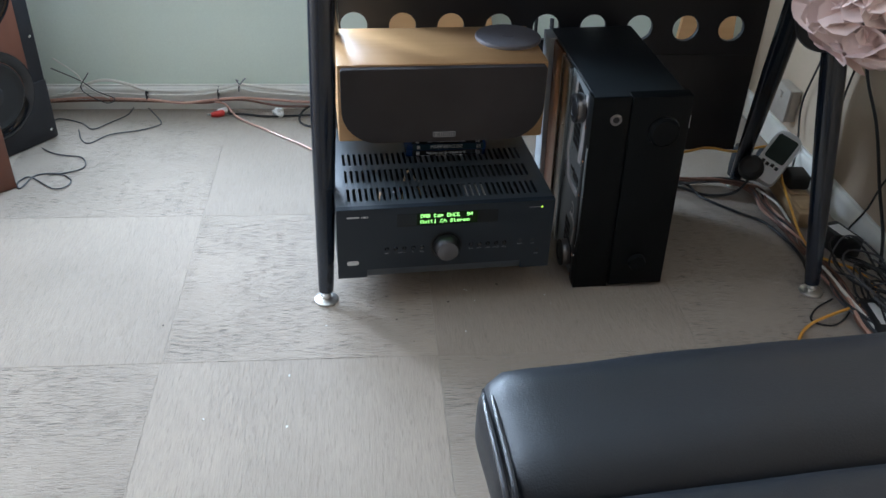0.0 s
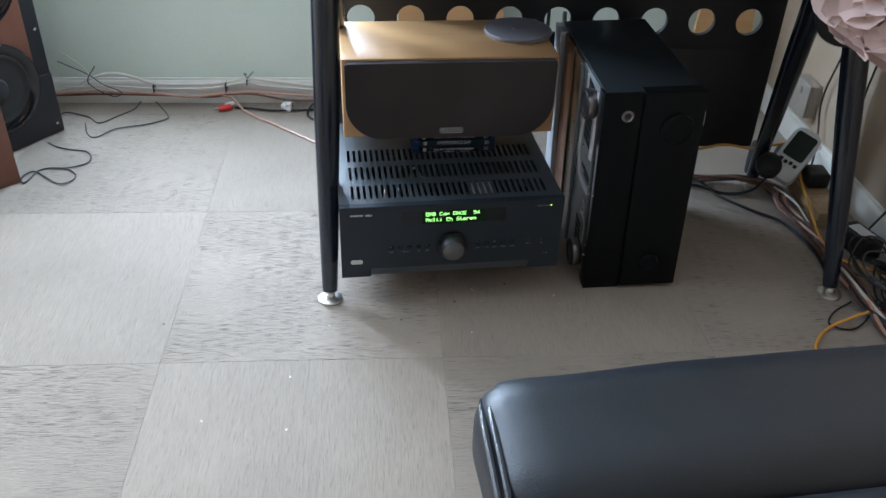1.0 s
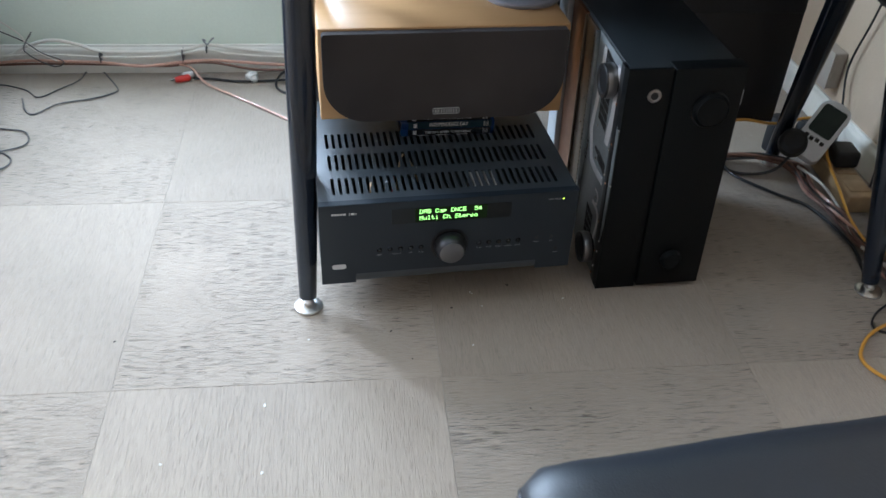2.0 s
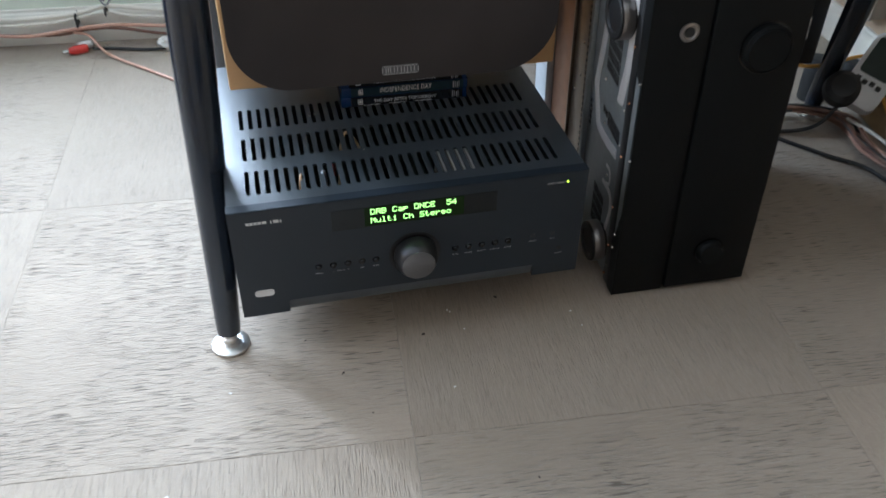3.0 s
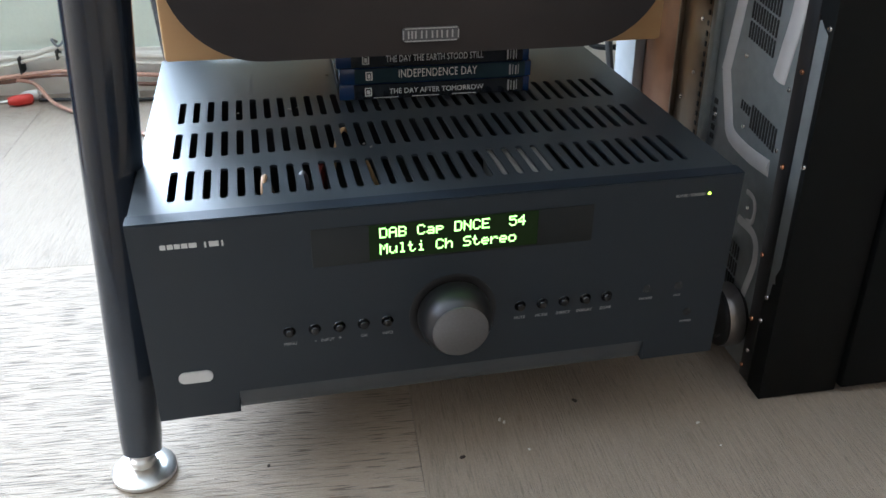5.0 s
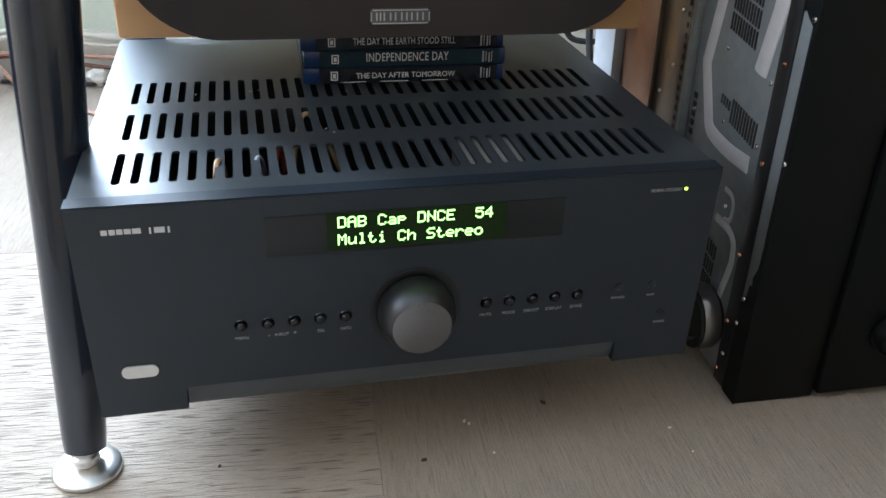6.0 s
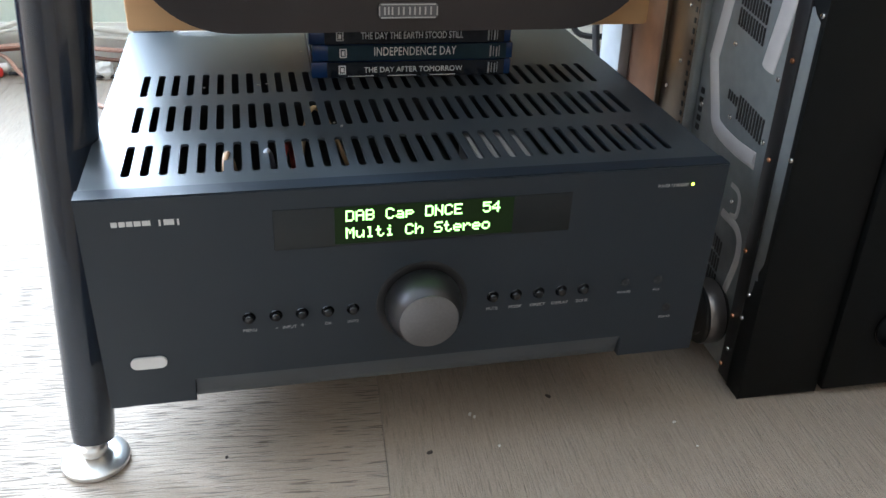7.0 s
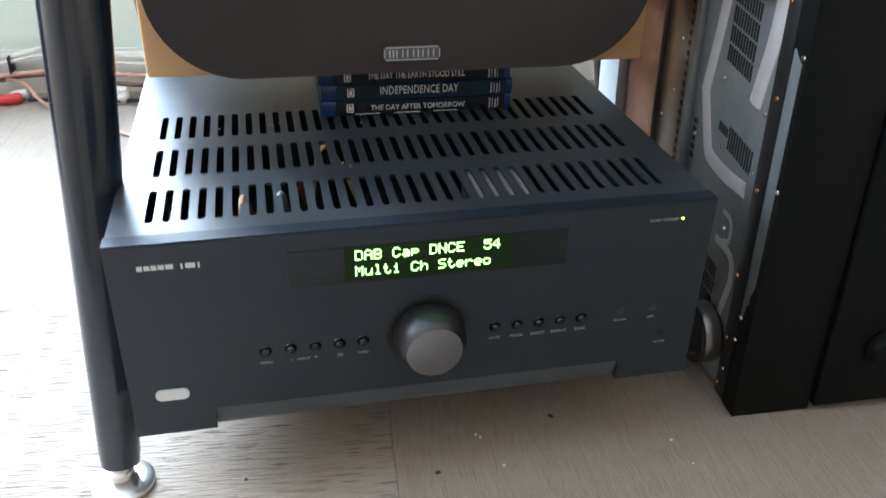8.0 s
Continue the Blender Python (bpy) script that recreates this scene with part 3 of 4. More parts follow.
    for z in (0.05, 0.392):
        f = part("foot", lathed(((0.026, 0), (0.0285, 0.003), (0.0288, 0.0205), (0.0275, 0.022), (0.021, 0.0222), (0.019, 0.020)), pose(0.002, 0.0665, z, 0, -90), 36), DARK, rc)
        part("foot_ring", lathed(((0.029, 0.004), (0.0296, 0.005), (0.0296, 0.0175), (0.029, 0.0185)), pose(0.002, 0.0665, z, 0, -90), 36), RINGMETAL, f, "worn metal ring")
    for y, z, mat in ((0.028, 0.293, COPPER), (0.03, 0.214, COPPER), (0.035, 0.13, COPPER), (0.033, 0.066, COPPER), (0.035, 0.014, COPPER), (0.034, 0.365, COPPER),
                      (0.045, 0.273, CHROME), (0.047, 0.221, CHROME), (0.105, 0.22, CHROME), (0.118, 0.279, CHROME), (0.213, 0.235, CHROME), (0.208, 0.288, CHROME), (0.235, 0.203, CHROME), (0.158, 0.212, CHROME), (0.075, 0.155, CHROME)):
        x = -0.0005 if 0.0215 < y < 0.0385 else 0.0008 if y > 0.19 else 0.002
        part("screw", lathed(((0.0023, 0), (0.0023, 0.0009), (0.0018, 0.0016), (0.0008, 0.0018)), pose(x, y, z, 0, -90), 12), mat, rc)
    for y, z in ((0.002, 0.332), (0.0, 0.226), (0.014, 0.099), (0.0165, 0.074), (0.0275, 0.034)):
        part("screw", lathed(((0.0022, 0), (0.0022, 0.0009), (0.0017, 0.0016), (0.0008, 0.0018)), pose(-0.0007, y + 0.0015, z, 0, -90), 12), CHROME, rc)
    for x, z, r in ((0.130, 0.066, 0.019), (0.143, 0.369, 0.03)):
        k = part("knob", lathed(((r, 0.004), (r, 0.012), (r * 0.93, 0.014), (r * 0.9, 0.013), (r * 0.84, 0.016)), pose(x, 0, z, 90), 40), RECFRONT, rc)
        part("knob_ring", lathed(((r * 1.08, 0.0038), (r * 1.08, 0.0055), (r * 1.01, 0.0058)), pose(x, 0, z, 90), 40), GLOSSBLACK, k)
    j = part("headphone_jack", lathed(((0.0115, -0.0005), (0.0115, 0.002), (0.0085, 0.003), (0.0075, 0.0015), (0.004, 0.001)), pose(0.047, 0, 0.395, 90), 30), RINGMETAL, rc, "metal ringed headphone jack")
    part("jack_hole", lathed(((0.0062, 0.0012), (0.0062, 0.0021), (0.005, 0.0023)), pose(0.047, 0, 0.395, 90), 20), DARK, j)
    part("side_trim", boxed(W - 0.0005, W + 0.002, -0.002, 0.004, 0.372, 0.4, 0.0008), SILVER, rc)
    return rc


upended_receiver()


# ---- black A-frame desk ----
def desk():
    dk = thing("desk", STAND, "black desk on sloping tapered legs with metal feet", "desk")
    # local: x along the front, y to the back; front legs slope back, rear legs forward
    L, DP, top = 1.048, 0.47, 0.72
    for x in (0.0, L):
        for y, lean in ((0.0, 0.28), (DP, -0.27)):
            a, b = Vector((x, y, 0.0175)), Vector((x + (0.008 if x == 0 else -0.04), y + lean * (top - 0.0175), top))
            leg = part("leg", lathed(((0.0115, 0.0), (0.0148, 0.0015), (0.0158, 0.012), (0.0185, 0.1), (0.0245, 0.35), (0.0265, 0.56), (0.026, (b - a).length)),
                                     Matrix.Translation(a) @ (b - a).to_track_quat("Z", "Y").to_matrix().to_4x4(), 32), LEGBLACK, dk, "black lacquered tapered leg")
            part("glide", lathed(((0.0238, 0), (0.0248, 0.001), (0.0248, 0.004), (0.023, 0.0055), (0.014, 0.007), (0.0075, 0.0076), (0.0095, 0.0095), (0.0105, 0.0125), (0.0098, 0.0155), (0.0075, 0.0175), (0.0075, 0.022)), pose(x, y - 0.004, 0.0005), 40), SATIN, leg, "polished metal levelling foot")
    part("tabletop", boxed(-0.06, L + 0.06, -0.04, DP + 0.06, top, top + 0.03, 0.006), DESKBLACK, dk)
    # back panel with a row of round holes
    x0, x1, z0, z1, y = 0.02, L - 0.02, 0.355, 0.715, DP + 0.008
    bm = bmesh.new()
    hole, zc, r, n = [0.060 + 0.1112 * i for i in range(9)], 0.419, 0.031, 24
    box(bm, x0, x1, y, y + 0.012, z0, zc - 0.045)
    box(bm, x0, x1, y, y + 0.012, zc + 0.045, z1)
    cuts = [x0] + [(a + b) / 2 for a, b in zip(hole, hole[1:])] + [x1]
    for c, l, q in zip(hole, cuts, cuts[1:]):
        ring = [(c + r * math.cos(2 * math.pi * i / n), zc + r * math.sin(2 * math.pi * i / n)) for i in range(n)]
        rim = []
        for i in range(n):
            ca, sa = math.cos(2 * math.pi * i / n), math.sin(2 * math.pi * i / n)
            w = (q - c) if ca > 0 else (c - l)
            k = min(w / abs(ca) if abs(ca) > 1e-6 else 9, 0.045 / abs(sa) if abs(sa) > 1e-6 else 9)
            rim.append((c + k * ca, zc + k * sa))
        layer = [[[bm.verts.new((px, yy, pz)) for px, pz in line] for line in (ring, rim)] for yy in (y, y + 0.012)]
        for i in range(n):
            j = (i + 1) % n
            for inner, outer in layer:
                bm.faces.new((inner[i], inner[j], outer[j], outer[i]))
            bm.faces.new((layer[0][0][i], layer[0][0][j], layer[1][0][j], layer[1][0][i]))
        for cx in (l, q):
            for sz in (-1, 1):
                pts = sorted([p for p in rim if abs(p[0] - cx) < 1e-4 and (p[1] - zc) * sz > 0], key=lambda p: -abs(p[1] - zc))[:1]
                tops = sorted([p for p in rim if abs(abs(p[1] - zc) - 0.045) < 1e-4 and (p[1] - zc) * sz > 0], key=lambda p: abs(p[0] - cx))[:1]
                for yy in (y, y + 0.012):
                    if pts and tops:
                        bm.faces.new([bm.verts.new((a, yy, b)) for a, b in (pts[0], tops[0], (cx, zc + sz * 0.045))])
    part("back_panel", bm, DESKBLACK, dk, "black back panel with a row of round holes", smooth=False)
    part("lower_board", boxed(0.70, L - 0.02, y + 0.0005, y + 0.0115, 0.1, z0 - 0.001, 0.001), DESKBLACK, dk, "black board below the holed panel")
    return dk


desk()


# ---- padded leather seat ----
def padded_seat():
    st = thing("footstool", pose(0.437, -0.990, 0, 0, 0, 1), "black leather padded stool with stitched piping", "stool")

    def cushion(name, x0, x1, y0, y1, z0, z1, r, label="", crown=0.0):
        bm = bmesh.new()
        bmesh.ops.create_cube(bm, size=1)
        bmesh.ops.subdivide_edges(bm, edges=bm.edges, cuts=19, use_grid_fill=True)
        c, h = Vector(((x0 + x1) / 2, (y0 + y1) / 2, (z0 + z1) / 2)), Vector(((x1 - x0) / 2, (y1 - y0) / 2, (z1 - z0) / 2))
        for v in bm.verts:
            p = Vector([2 * v.co[i] * h[i] for i in range(3)])
            inner = Vector([max(-h[i] + r[i], min(h[i] - r[i], p[i])) for i in range(3)])
            d = Vector([(p[i] - inner[i]) / r[i] for i in range(3)])
            if d.length > 1e-6:
                m = max(abs(x) for x in d)
                d = d * (m / d.length)
            q = inner + Vector([d[i] * r[i] for i in range(3)])
            q.z += crown * (1 - (q.x / h.x) ** 2) * (q.z > 0)
            v.co = c + q + Vector((0, 0, 0.003 * noise.noise(q * 9)))
        return part(name, bm, LEATHER, st, label)
    cushion("front_roll", -0.315, 0.34, 0.100, 0.31, 0.33, 0.452, (0.05, 0.065, 0.048), "black leather front roll", 0.006)
    cushion("seat_pad", -0.312, 0.34, -0.28, 0.107, 0.335, 0.45, (0.05, 0.03, 0.03))
    for dx, dz in ((0.0, 0.0), (-0.0085, -0.0055)):
        pts = [(-0.284, 0.298, 0.395), (-0.290, 0.288, 0.42), (-0.296, 0.265, 0.434), (-0.300, 0.235, 0.4385), (-0.303, 0.17, 0.437), (-0.304, 0.135, 0.432), (-0.304, 0.108, 0.418), (-0.303, 0.088, 0.424), (-0.303, 0.0, 0.429), (-0.303, -0.25, 0.426)]
        part("piping", tube(bmesh.new(), smooth_line([(x + dx, y, z + dz) for x, y, z in pts]), 0.0036), STITCHED, st, "glossy stitched piping")
    part("seat_base", boxed(-0.29, 0.32, -0.26, 0.28, 0.31, 0.342, 0.01), DARK, st)
    part("column", lathed(((0.03, 0.06), (0.03, 0.2), (0.022, 0.21), (0.022, 0.31)), pose(0.02, 0, 0), 24), CHROME, st)
    for i in range(5):
        a = radians(72 * i + 20)
        part("base_arm", tube(bmesh.new(), [(0.02, 0, 0.08), (0.02 + 0.15 * math.cos(a), 0.15 * math.sin(a), 0.065), (0.02 + 0.27 * math.cos(a), 0.27 * math.sin(a), 0.022)], 0.02), DARK, st)
    return st


padded_seat()


# ---- carpet tiles ----
def carpet_tiles():
    sx, sy, g = 0.521, 0.529, 0.0002
    grid = pose(-0.341, -0.126, 0, 0, 0, -4.4)
    inv = ROOM.inverted()
    made = []
    for mat in (CARPET_X, CARPET_Y):
        bm = boxed(g, sx - g, g, sy - g, -0.0038, 0.0, 0.0003, 1)
        me = bpy.data.meshes.new("carpet_tile")
        bm.to_mesh(me)
        bm.free()
        me.materials.append(mat)
        made.append(me)
    for i in range(-4, 4):
        for j in range(-8, 4):
            p = inv @ grid @ Vector((sx * (i + 0.5), sy * (j + 0.5), 0))
            if -1.95 < p.x < 1.45 and -4.2 < p.y < 1.35:
                ob = new("carpet_tile", made[(i + j) % 2])
                ob.parent = FLOOR
                ob.matrix_parent_inverse = inv
                ob.matrix_basis = grid @ pose(sx * i, sy * j, 0)


# ---- cables ----
WHITECABLE = material("white_cable", (0.72, 0.69, 0.62), 0.45, vary=0.1)
COPPERCABLE = material("clear_copper_speaker_cable", (0.56, 0.33, 0.25), 0.35, vary=0.25, scale=200, coat=0.3)
BROWNCABLE = material("brown_cable", (0.16, 0.075, 0.05), 0.4, vary=0.3, coat=0.3)
BLACKCABLE = material("black_cable", (0.012, 0.012, 0.013), 0.45)
GREYCABLE = material("dark_grey_thin_cable", (0.06, 0.06, 0.065), 0.5)
YELLOWCABLE = material("yellow_cable", (0.72, 0.36, 0.05), 0.45, vary=0.1)
REDPLASTIC = material("red_plastic", (0.6, 0.04, 0.03), 0.4)
METERWHITE = material("white_abs_plastic", (0.75, 0.76, 0.78), 0.35, vary=0.04)
SCREEN = material("grey_lcd_glass", (0.05, 0.065, 0.06), 0.12, coat=0.5)
TAN = material("tan_cardboard", (0.42, 0.29, 0.16), 0.7, vary=0.2)
PINK = material("pink_tissue_paper", (0.82, 0.64, 0.6), 0.85, vary=0.12, scale=40, bump=0.2)
PAPER = material("white_paper", (0.75, 0.74, 0.72), 0.8)
WALNUT = grained("red_brown_veneer", (0.13, 0.05, 0.03), (0.2, 0.08, 0.05), (40, 40, 4))


def cable(pts, r, mat, label, m=Matrix(), category="cable", name="cable", group="", steps=8):
    ob = part(name, tube(bmesh.new(), smooth_line(pts, steps), r, 8), mat, m=m)
    return tagged(ob, label, category, group)


def wobble(pts, amount, seed, steps=5):
    """The same way with small sideways shifts, for cables that lie in a bundle."""
    rnd = random.Random(seed)
    return [Vector(p) + Vector((rnd.uniform(-1, 1) * amount, rnd.uniform(-1, 1) * amount, abs(rnd.uniform(0, 0.8)) * amount)) for p in pts]


# along the skirting of the back wall: u, v, z in the room's own axes
V = 0.975
RAISED = ROOM @ pose(0, 0, 0.012)
cable([(-0.854, V, 0.0258), (-0.788, V - 0.004, 0.043), (-0.741, V, 0.0671), (-0.678, V - 0.004, 0.0843), (-0.619, V, 0.0705), (-0.562, V - 0.004, 0.0533), (-0.44, V - 0.004, 0.0516), (-0.355, V - 0.004, 0.0585), (-0.303, V - 0.002, 0.0697), (-0.223, V - 0.004, 0.0602), (-0.101, V - 0.004, 0.0473), (0.153, V, 0.043), (0.529, V, 0.0172)], 0.0045, WHITECABLE, "white cable arching along the skirting board", RAISED, group="cables along the skirting")
cable([(-0.816, V - 0.008, 0.043), (-0.694, V - 0.01, 0.0482), (-0.562, V - 0.01, 0.0413), (-0.411, V - 0.01, 0.043), (-0.308, V - 0.01, 0.0602), (-0.252, V - 0.01, 0.0499), (-0.101, V - 0.01, 0.0387), (0.153, V - 0.01, 0.0344), (0.482, V, 0.0086)], 0.003, WHITECABLE, "thin white cable pinned along the skirting board", RAISED, group="cables along the skirting")
cable([(-0.844, V - 0.012, 0.0258), (-0.741, V - 0.014, 0.0344), (-0.656, V - 0.016, 0.0327), (-0.562, V - 0.016, 0.0292), (-0.468, V - 0.016, 0.0189), (-0.374, V - 0.016, 0.0292), (-0.299, V - 0.016, 0.0344), (-0.223, V - 0.016, 0.0292), (-0.101, V - 0.016, 0.0206), (0.153, V - 0.016, 0.0172), (0.435, V - 0.01, 0.0086)], 0.0038, COPPERCABLE, "clear speaker cable with copper wire inside", RAISED, group="cables along the skirting")
cable([(-0.844, V - 0.006, 0.0189), (-0.713, V - 0.01, 0.0241), (-0.562, V - 0.012, 0.0224), (-0.411, V - 0.012, 0.0172), (-0.346, V - 0.012, 0.0258), (-0.28, V - 0.022, 0.0292), (-0.186, V - 0.024, 0.012), (-0.082, V - 0.024, 0.0103), (0.247, V - 0.02, 0.0086)], 0.0034, BROWNCABLE, "brown twin cable lying along the skirting board", RAISED, group="cables along the skirting")
cable([(-0.374, V - 0.02, 0.0361), (-0.346, 0.958, 0.0258), (-0.303, 0.906, 0.0069), (-0.214, 0.829, 0.0043), (-0.129, 0.752, 0.0043), (-0.035, 0.666, 0.0043), (0.115, 0.572, 0.0043)], 0.0032, COPPERCABLE, "copper speaker cable running out over the carpet", ROOM)
for u, z, s in ((-0.567, 0.0447, 0.02), (-0.364, 0.0482, 0.024), (-0.303, 0.0645, 0.012)):
    tagged(part("cable_tie", boxed(u - 0.0013, u + 0.0013, V - 0.021, V + 0.008, z - s / 2 - 0.004, z + s / 2, 0.0008), BLACKCABLE, m=RAISED), "black tie round the skirting cables", "cable tie", "cable ties")
tagged(part("cable_hook", tube(bmesh.new(), smooth_line([(-0.306, V + 0.008, 0.0774), (-0.31, V - 0.004, 0.0843), (-0.3, V - 0.012, 0.0757), (-0.291, V - 0.004, 0.0826), (-0.285, V + 0.006, 0.086)]), 0.0022, 6), STEEL, m=RAISED), "small wire hook on the skirting board", "hook")
cable([(-0.807, 0.966, 0.1634), (-0.75, 0.958, 0.1204), (-0.731, 0.954, 0.086), (-0.694, 0.954, 0.0602), (-0.666, 0.958, 0.043)], 0.0018, WHITECABLE, "thin pale wire hanging by the wall", ROOM)
cable([(-0.816, 0.958, 0.1376), (-0.741, 0.958, 0.0989), (-0.703, 0.949, 0.0731), (-0.656, 0.954, 0.0473), (-0.684, 0.954, 0.0344), (-0.741, 0.949, 0.0774), (-0.713, 0.945, 0.129)], 0.0016, GREYCABLE, "thin dark wire looped by the wall", ROOM)
# loose wires on the carpet
cable([(-0.749, 0.921, 0.004), (-0.737, 0.974, 0.003), (-0.670, 0.940, 0.003), (-0.631, 0.895, 0.004), (-0.593, 0.934, 0.003), (-0.551, 0.983, 0.003), (-0.535, 1.041, 0.004), (-0.513, 1.054, 0.003), (-0.476, 0.985, 0.003), (-0.450, 0.924, 0.004), (-0.460, 0.902, 0.003), (-0.508, 0.877, 0.003), (-0.580, 0.855, 0.004), (-0.624, 0.810, 0.003), (-0.650, 0.832, 0.003), (-0.668, 0.894, 0.004)], 0.0018, GREYCABLE, "thin dark wire curling over the carpet", steps=10)
cable([(-0.741, 0.787, 0.004), (-0.713, 0.761, 0.003), (-0.674, 0.742, 0.003), (-0.633, 0.727, 0.004), (-0.616, 0.693, 0.003), (-0.621, 0.663, 0.003), (-0.662, 0.641, 0.004), (-0.700, 0.646, 0.003), (-0.730, 0.634, 0.003), (-0.742, 0.590, 0.004), (-0.751, 0.573, 0.003), (-0.761, 0.593, 0.003), (-0.757, 0.614, 0.004), (-0.736, 0.629, 0.003), (-0.672, 0.566, 0.003), (-0.640, 0.572, 0.004), (-0.636, 0.605, 0.003), (-0.661, 0.634, 0.003), (-0.699, 0.644, 0.004)], 0.0018, GREYCABLE, "thin dark wire tangled on the carpet", steps=10)
cable([(-0.267, 0.961, 0.006), (-0.22, 0.956, 0.005), (-0.164, 0.938, 0.005), (-0.117, 0.932, 0.006), (-0.05, 0.931, 0.006), (0.025, 0.93, 0.006), (0.118, 0.888, 0.006)], 0.003, BLACKCABLE, "black audio lead on the carpet")
cable([(-0.011, 0.956, 0.03), (-0.045, 0.939, 0.02), (-0.061, 0.905, 0.006), (-0.044, 0.866, 0.005), (0.002, 0.849, 0.005), (0.097, 0.853, 0.005)], 0.0032, BLACKCABLE, "black cable looped behind the desk leg")
plug = thing("phono_plug", pose(-0.295, 0.955, 0.0095, 0, 0, 15) @ Matrix.Scale(1.5, 4), "red phono plug on the carpet", "plug")
part("sleeve", lathed(((0.0035, 0), (0.006, 0.003), (0.006, 0.018), (0.004, 0.026)), pose(0.014, 0, 0, 0, -90), 16), REDPLASTIC, plug)
part("sleeve", lathed(((0.003, 0), (0.0055, 0.003), (0.0055, 0.015), (0.0035, 0.02)), pose(0.022, 0.009, 0.001, 0, -90), 16), PAPER, plug, "white sleeve")
part("pin", lathed(((0.0022, 0), (0.0022, 0.008)), pose(-0.012, 0, 0, 0, -90), 10), CHROME, plug)
bm = bmesh.new()
bmesh.ops.create_icosphere(bm, subdivisions=3, radius=0.017)
for v in bm.verts:
    v.co *= 1 + 0.4 * noise.noise(v.co * 90)
    v.co.z *= 0.8
tagged(part("crumpled_paper", bm, PAPER, m=pose(-0.118, 0.942, 0.014), smooth=False), "small crumpled white paper ball", "paper")

# cables hanging behind the receivers
cable([(0.572, 0.738, 0.36), (0.576, 0.738, 0.22), (0.59, 0.728, 0.135), (0.616, 0.71, 0.118), (0.682, 0.69, 0.13)], 0.0045, BLACKCABLE, "black cable curving behind the receivers")
cable([(0.603, 0.7, 0.36), (0.613, 0.7, 0.2), (0.623, 0.7, 0.1), (0.642, 0.681, 0.012), (0.715, 0.606, 0.006)], 0.0055, GREYCABLE, "grey cable hanging behind the receivers")

# cables and plugs by the side wall
BUNDLE = [(0.709, 0.456, 0.012), (0.841, 0.431, 0.012), (0.952, 0.421, 0.014), (1.023, 0.409, 0.016), (1.08, 0.355, 0.016), (1.077, 0.266, 0.014), (1.082, 0.172, 0.014), (1.078, 0.078, 0.014), (1.072, -0.016, 0.014), (1.065, -0.11, 0.012), (1.062, -0.222, 0.012), (1.067, -0.391, 0.01)]
for i in range(11):
    mat = (BROWNCABLE, COPPERCABLE, BROWNCABLE, BLACKCABLE, BROWNCABLE, GREYCABLE)[i % 6]
    line = wobble(BUNDLE[3 if i % 3 == 1 else 0:], 0.017, 40 + i)
    for p in line:
        p.z = max(p.z, 0.005)
    cable(line, 0.0035 if mat is COPPERCABLE else 0.0032, mat, {"clear_copper_speaker_cable": "copper coloured speaker cable in the bundle on the carpet", "black_cable": "black cable in the bundle on the carpet"}.get(mat.name, "brown cable in the bundle on the carpet"), group="cable bundle")
cable([(0.79, 0.455, 0.005), (0.92, 0.434, 0.005), (0.944, 0.354, 0.005), (1.001, 0.276, 0.005), (1.049, 0.21, 0.007), (1.063, 0.078, 0.006), (1.036, -0.016, 0.005)], 0.0035, BLACKCABLE, "black mains cable sweeping over the carpet")
cable([(0.791, 0.427, 0.006), (0.897, 0.412, 0.006), (0.96, 0.365, 0.005), (1.024, 0.346, 0.02), (1.065, 0.346, 0.07)], 0.0035, BLACKCABLE, "black mains cable leading up to the meter")
cable([(0.789, 0.483, 0.05), (0.909, 0.427, 0.1), (0.972, 0.431, 0.106), (1.042, 0.416, 0.1), (1.123, 0.397, 0.12), (1.135, 0.359, 0.1), (1.133, 0.322, 0.06), (1.109, 0.228, 0.045), (1.086, 0.134, 0.03), (1.074, 0.05, 0.03), (1.095, 0.012, 0.03), (1.139, -0.024, 0.026), (1.15, -0.088, 0.02), (1.116, -0.124, 0.018), (1.051, -0.146, 0.022), (0.965, -0.165, 0.008), (0.916, -0.2, 0.005), (0.897, -0.24, 0.005), (0.924, -0.297, 0.005)], 0.0032, YELLOWCABLE, "yellow network cable winding through the other cables", steps=10)
cable([(1.048, -0.091, 0.005), (0.994, -0.12, 0.005), (0.965, -0.156, 0.005), (0.999, -0.177, 0.005), (1.044, -0.154, 0.006), (1.089, -0.11, 0.02)], 0.002, BLACKCABLE, "thin black wire looped on the carpet")
cable([(1.054, 0.041, 0.03), (1.066, -0.016, 0.03), (1.066, -0.1, 0.026), (1.068, -0.204, 0.022), (1.076, -0.354, 0.01)], 0.0035, WHITECABLE, "white cable lying on the bundle")
cable([(1.08, 0.341, 0.03), (1.097, 0.266, 0.03), (1.09, 0.19, 0.026), (1.072, 0.097, 0.02)], 0.003, WHITECABLE, "pale cable lying on the bundle")
U = 1.216
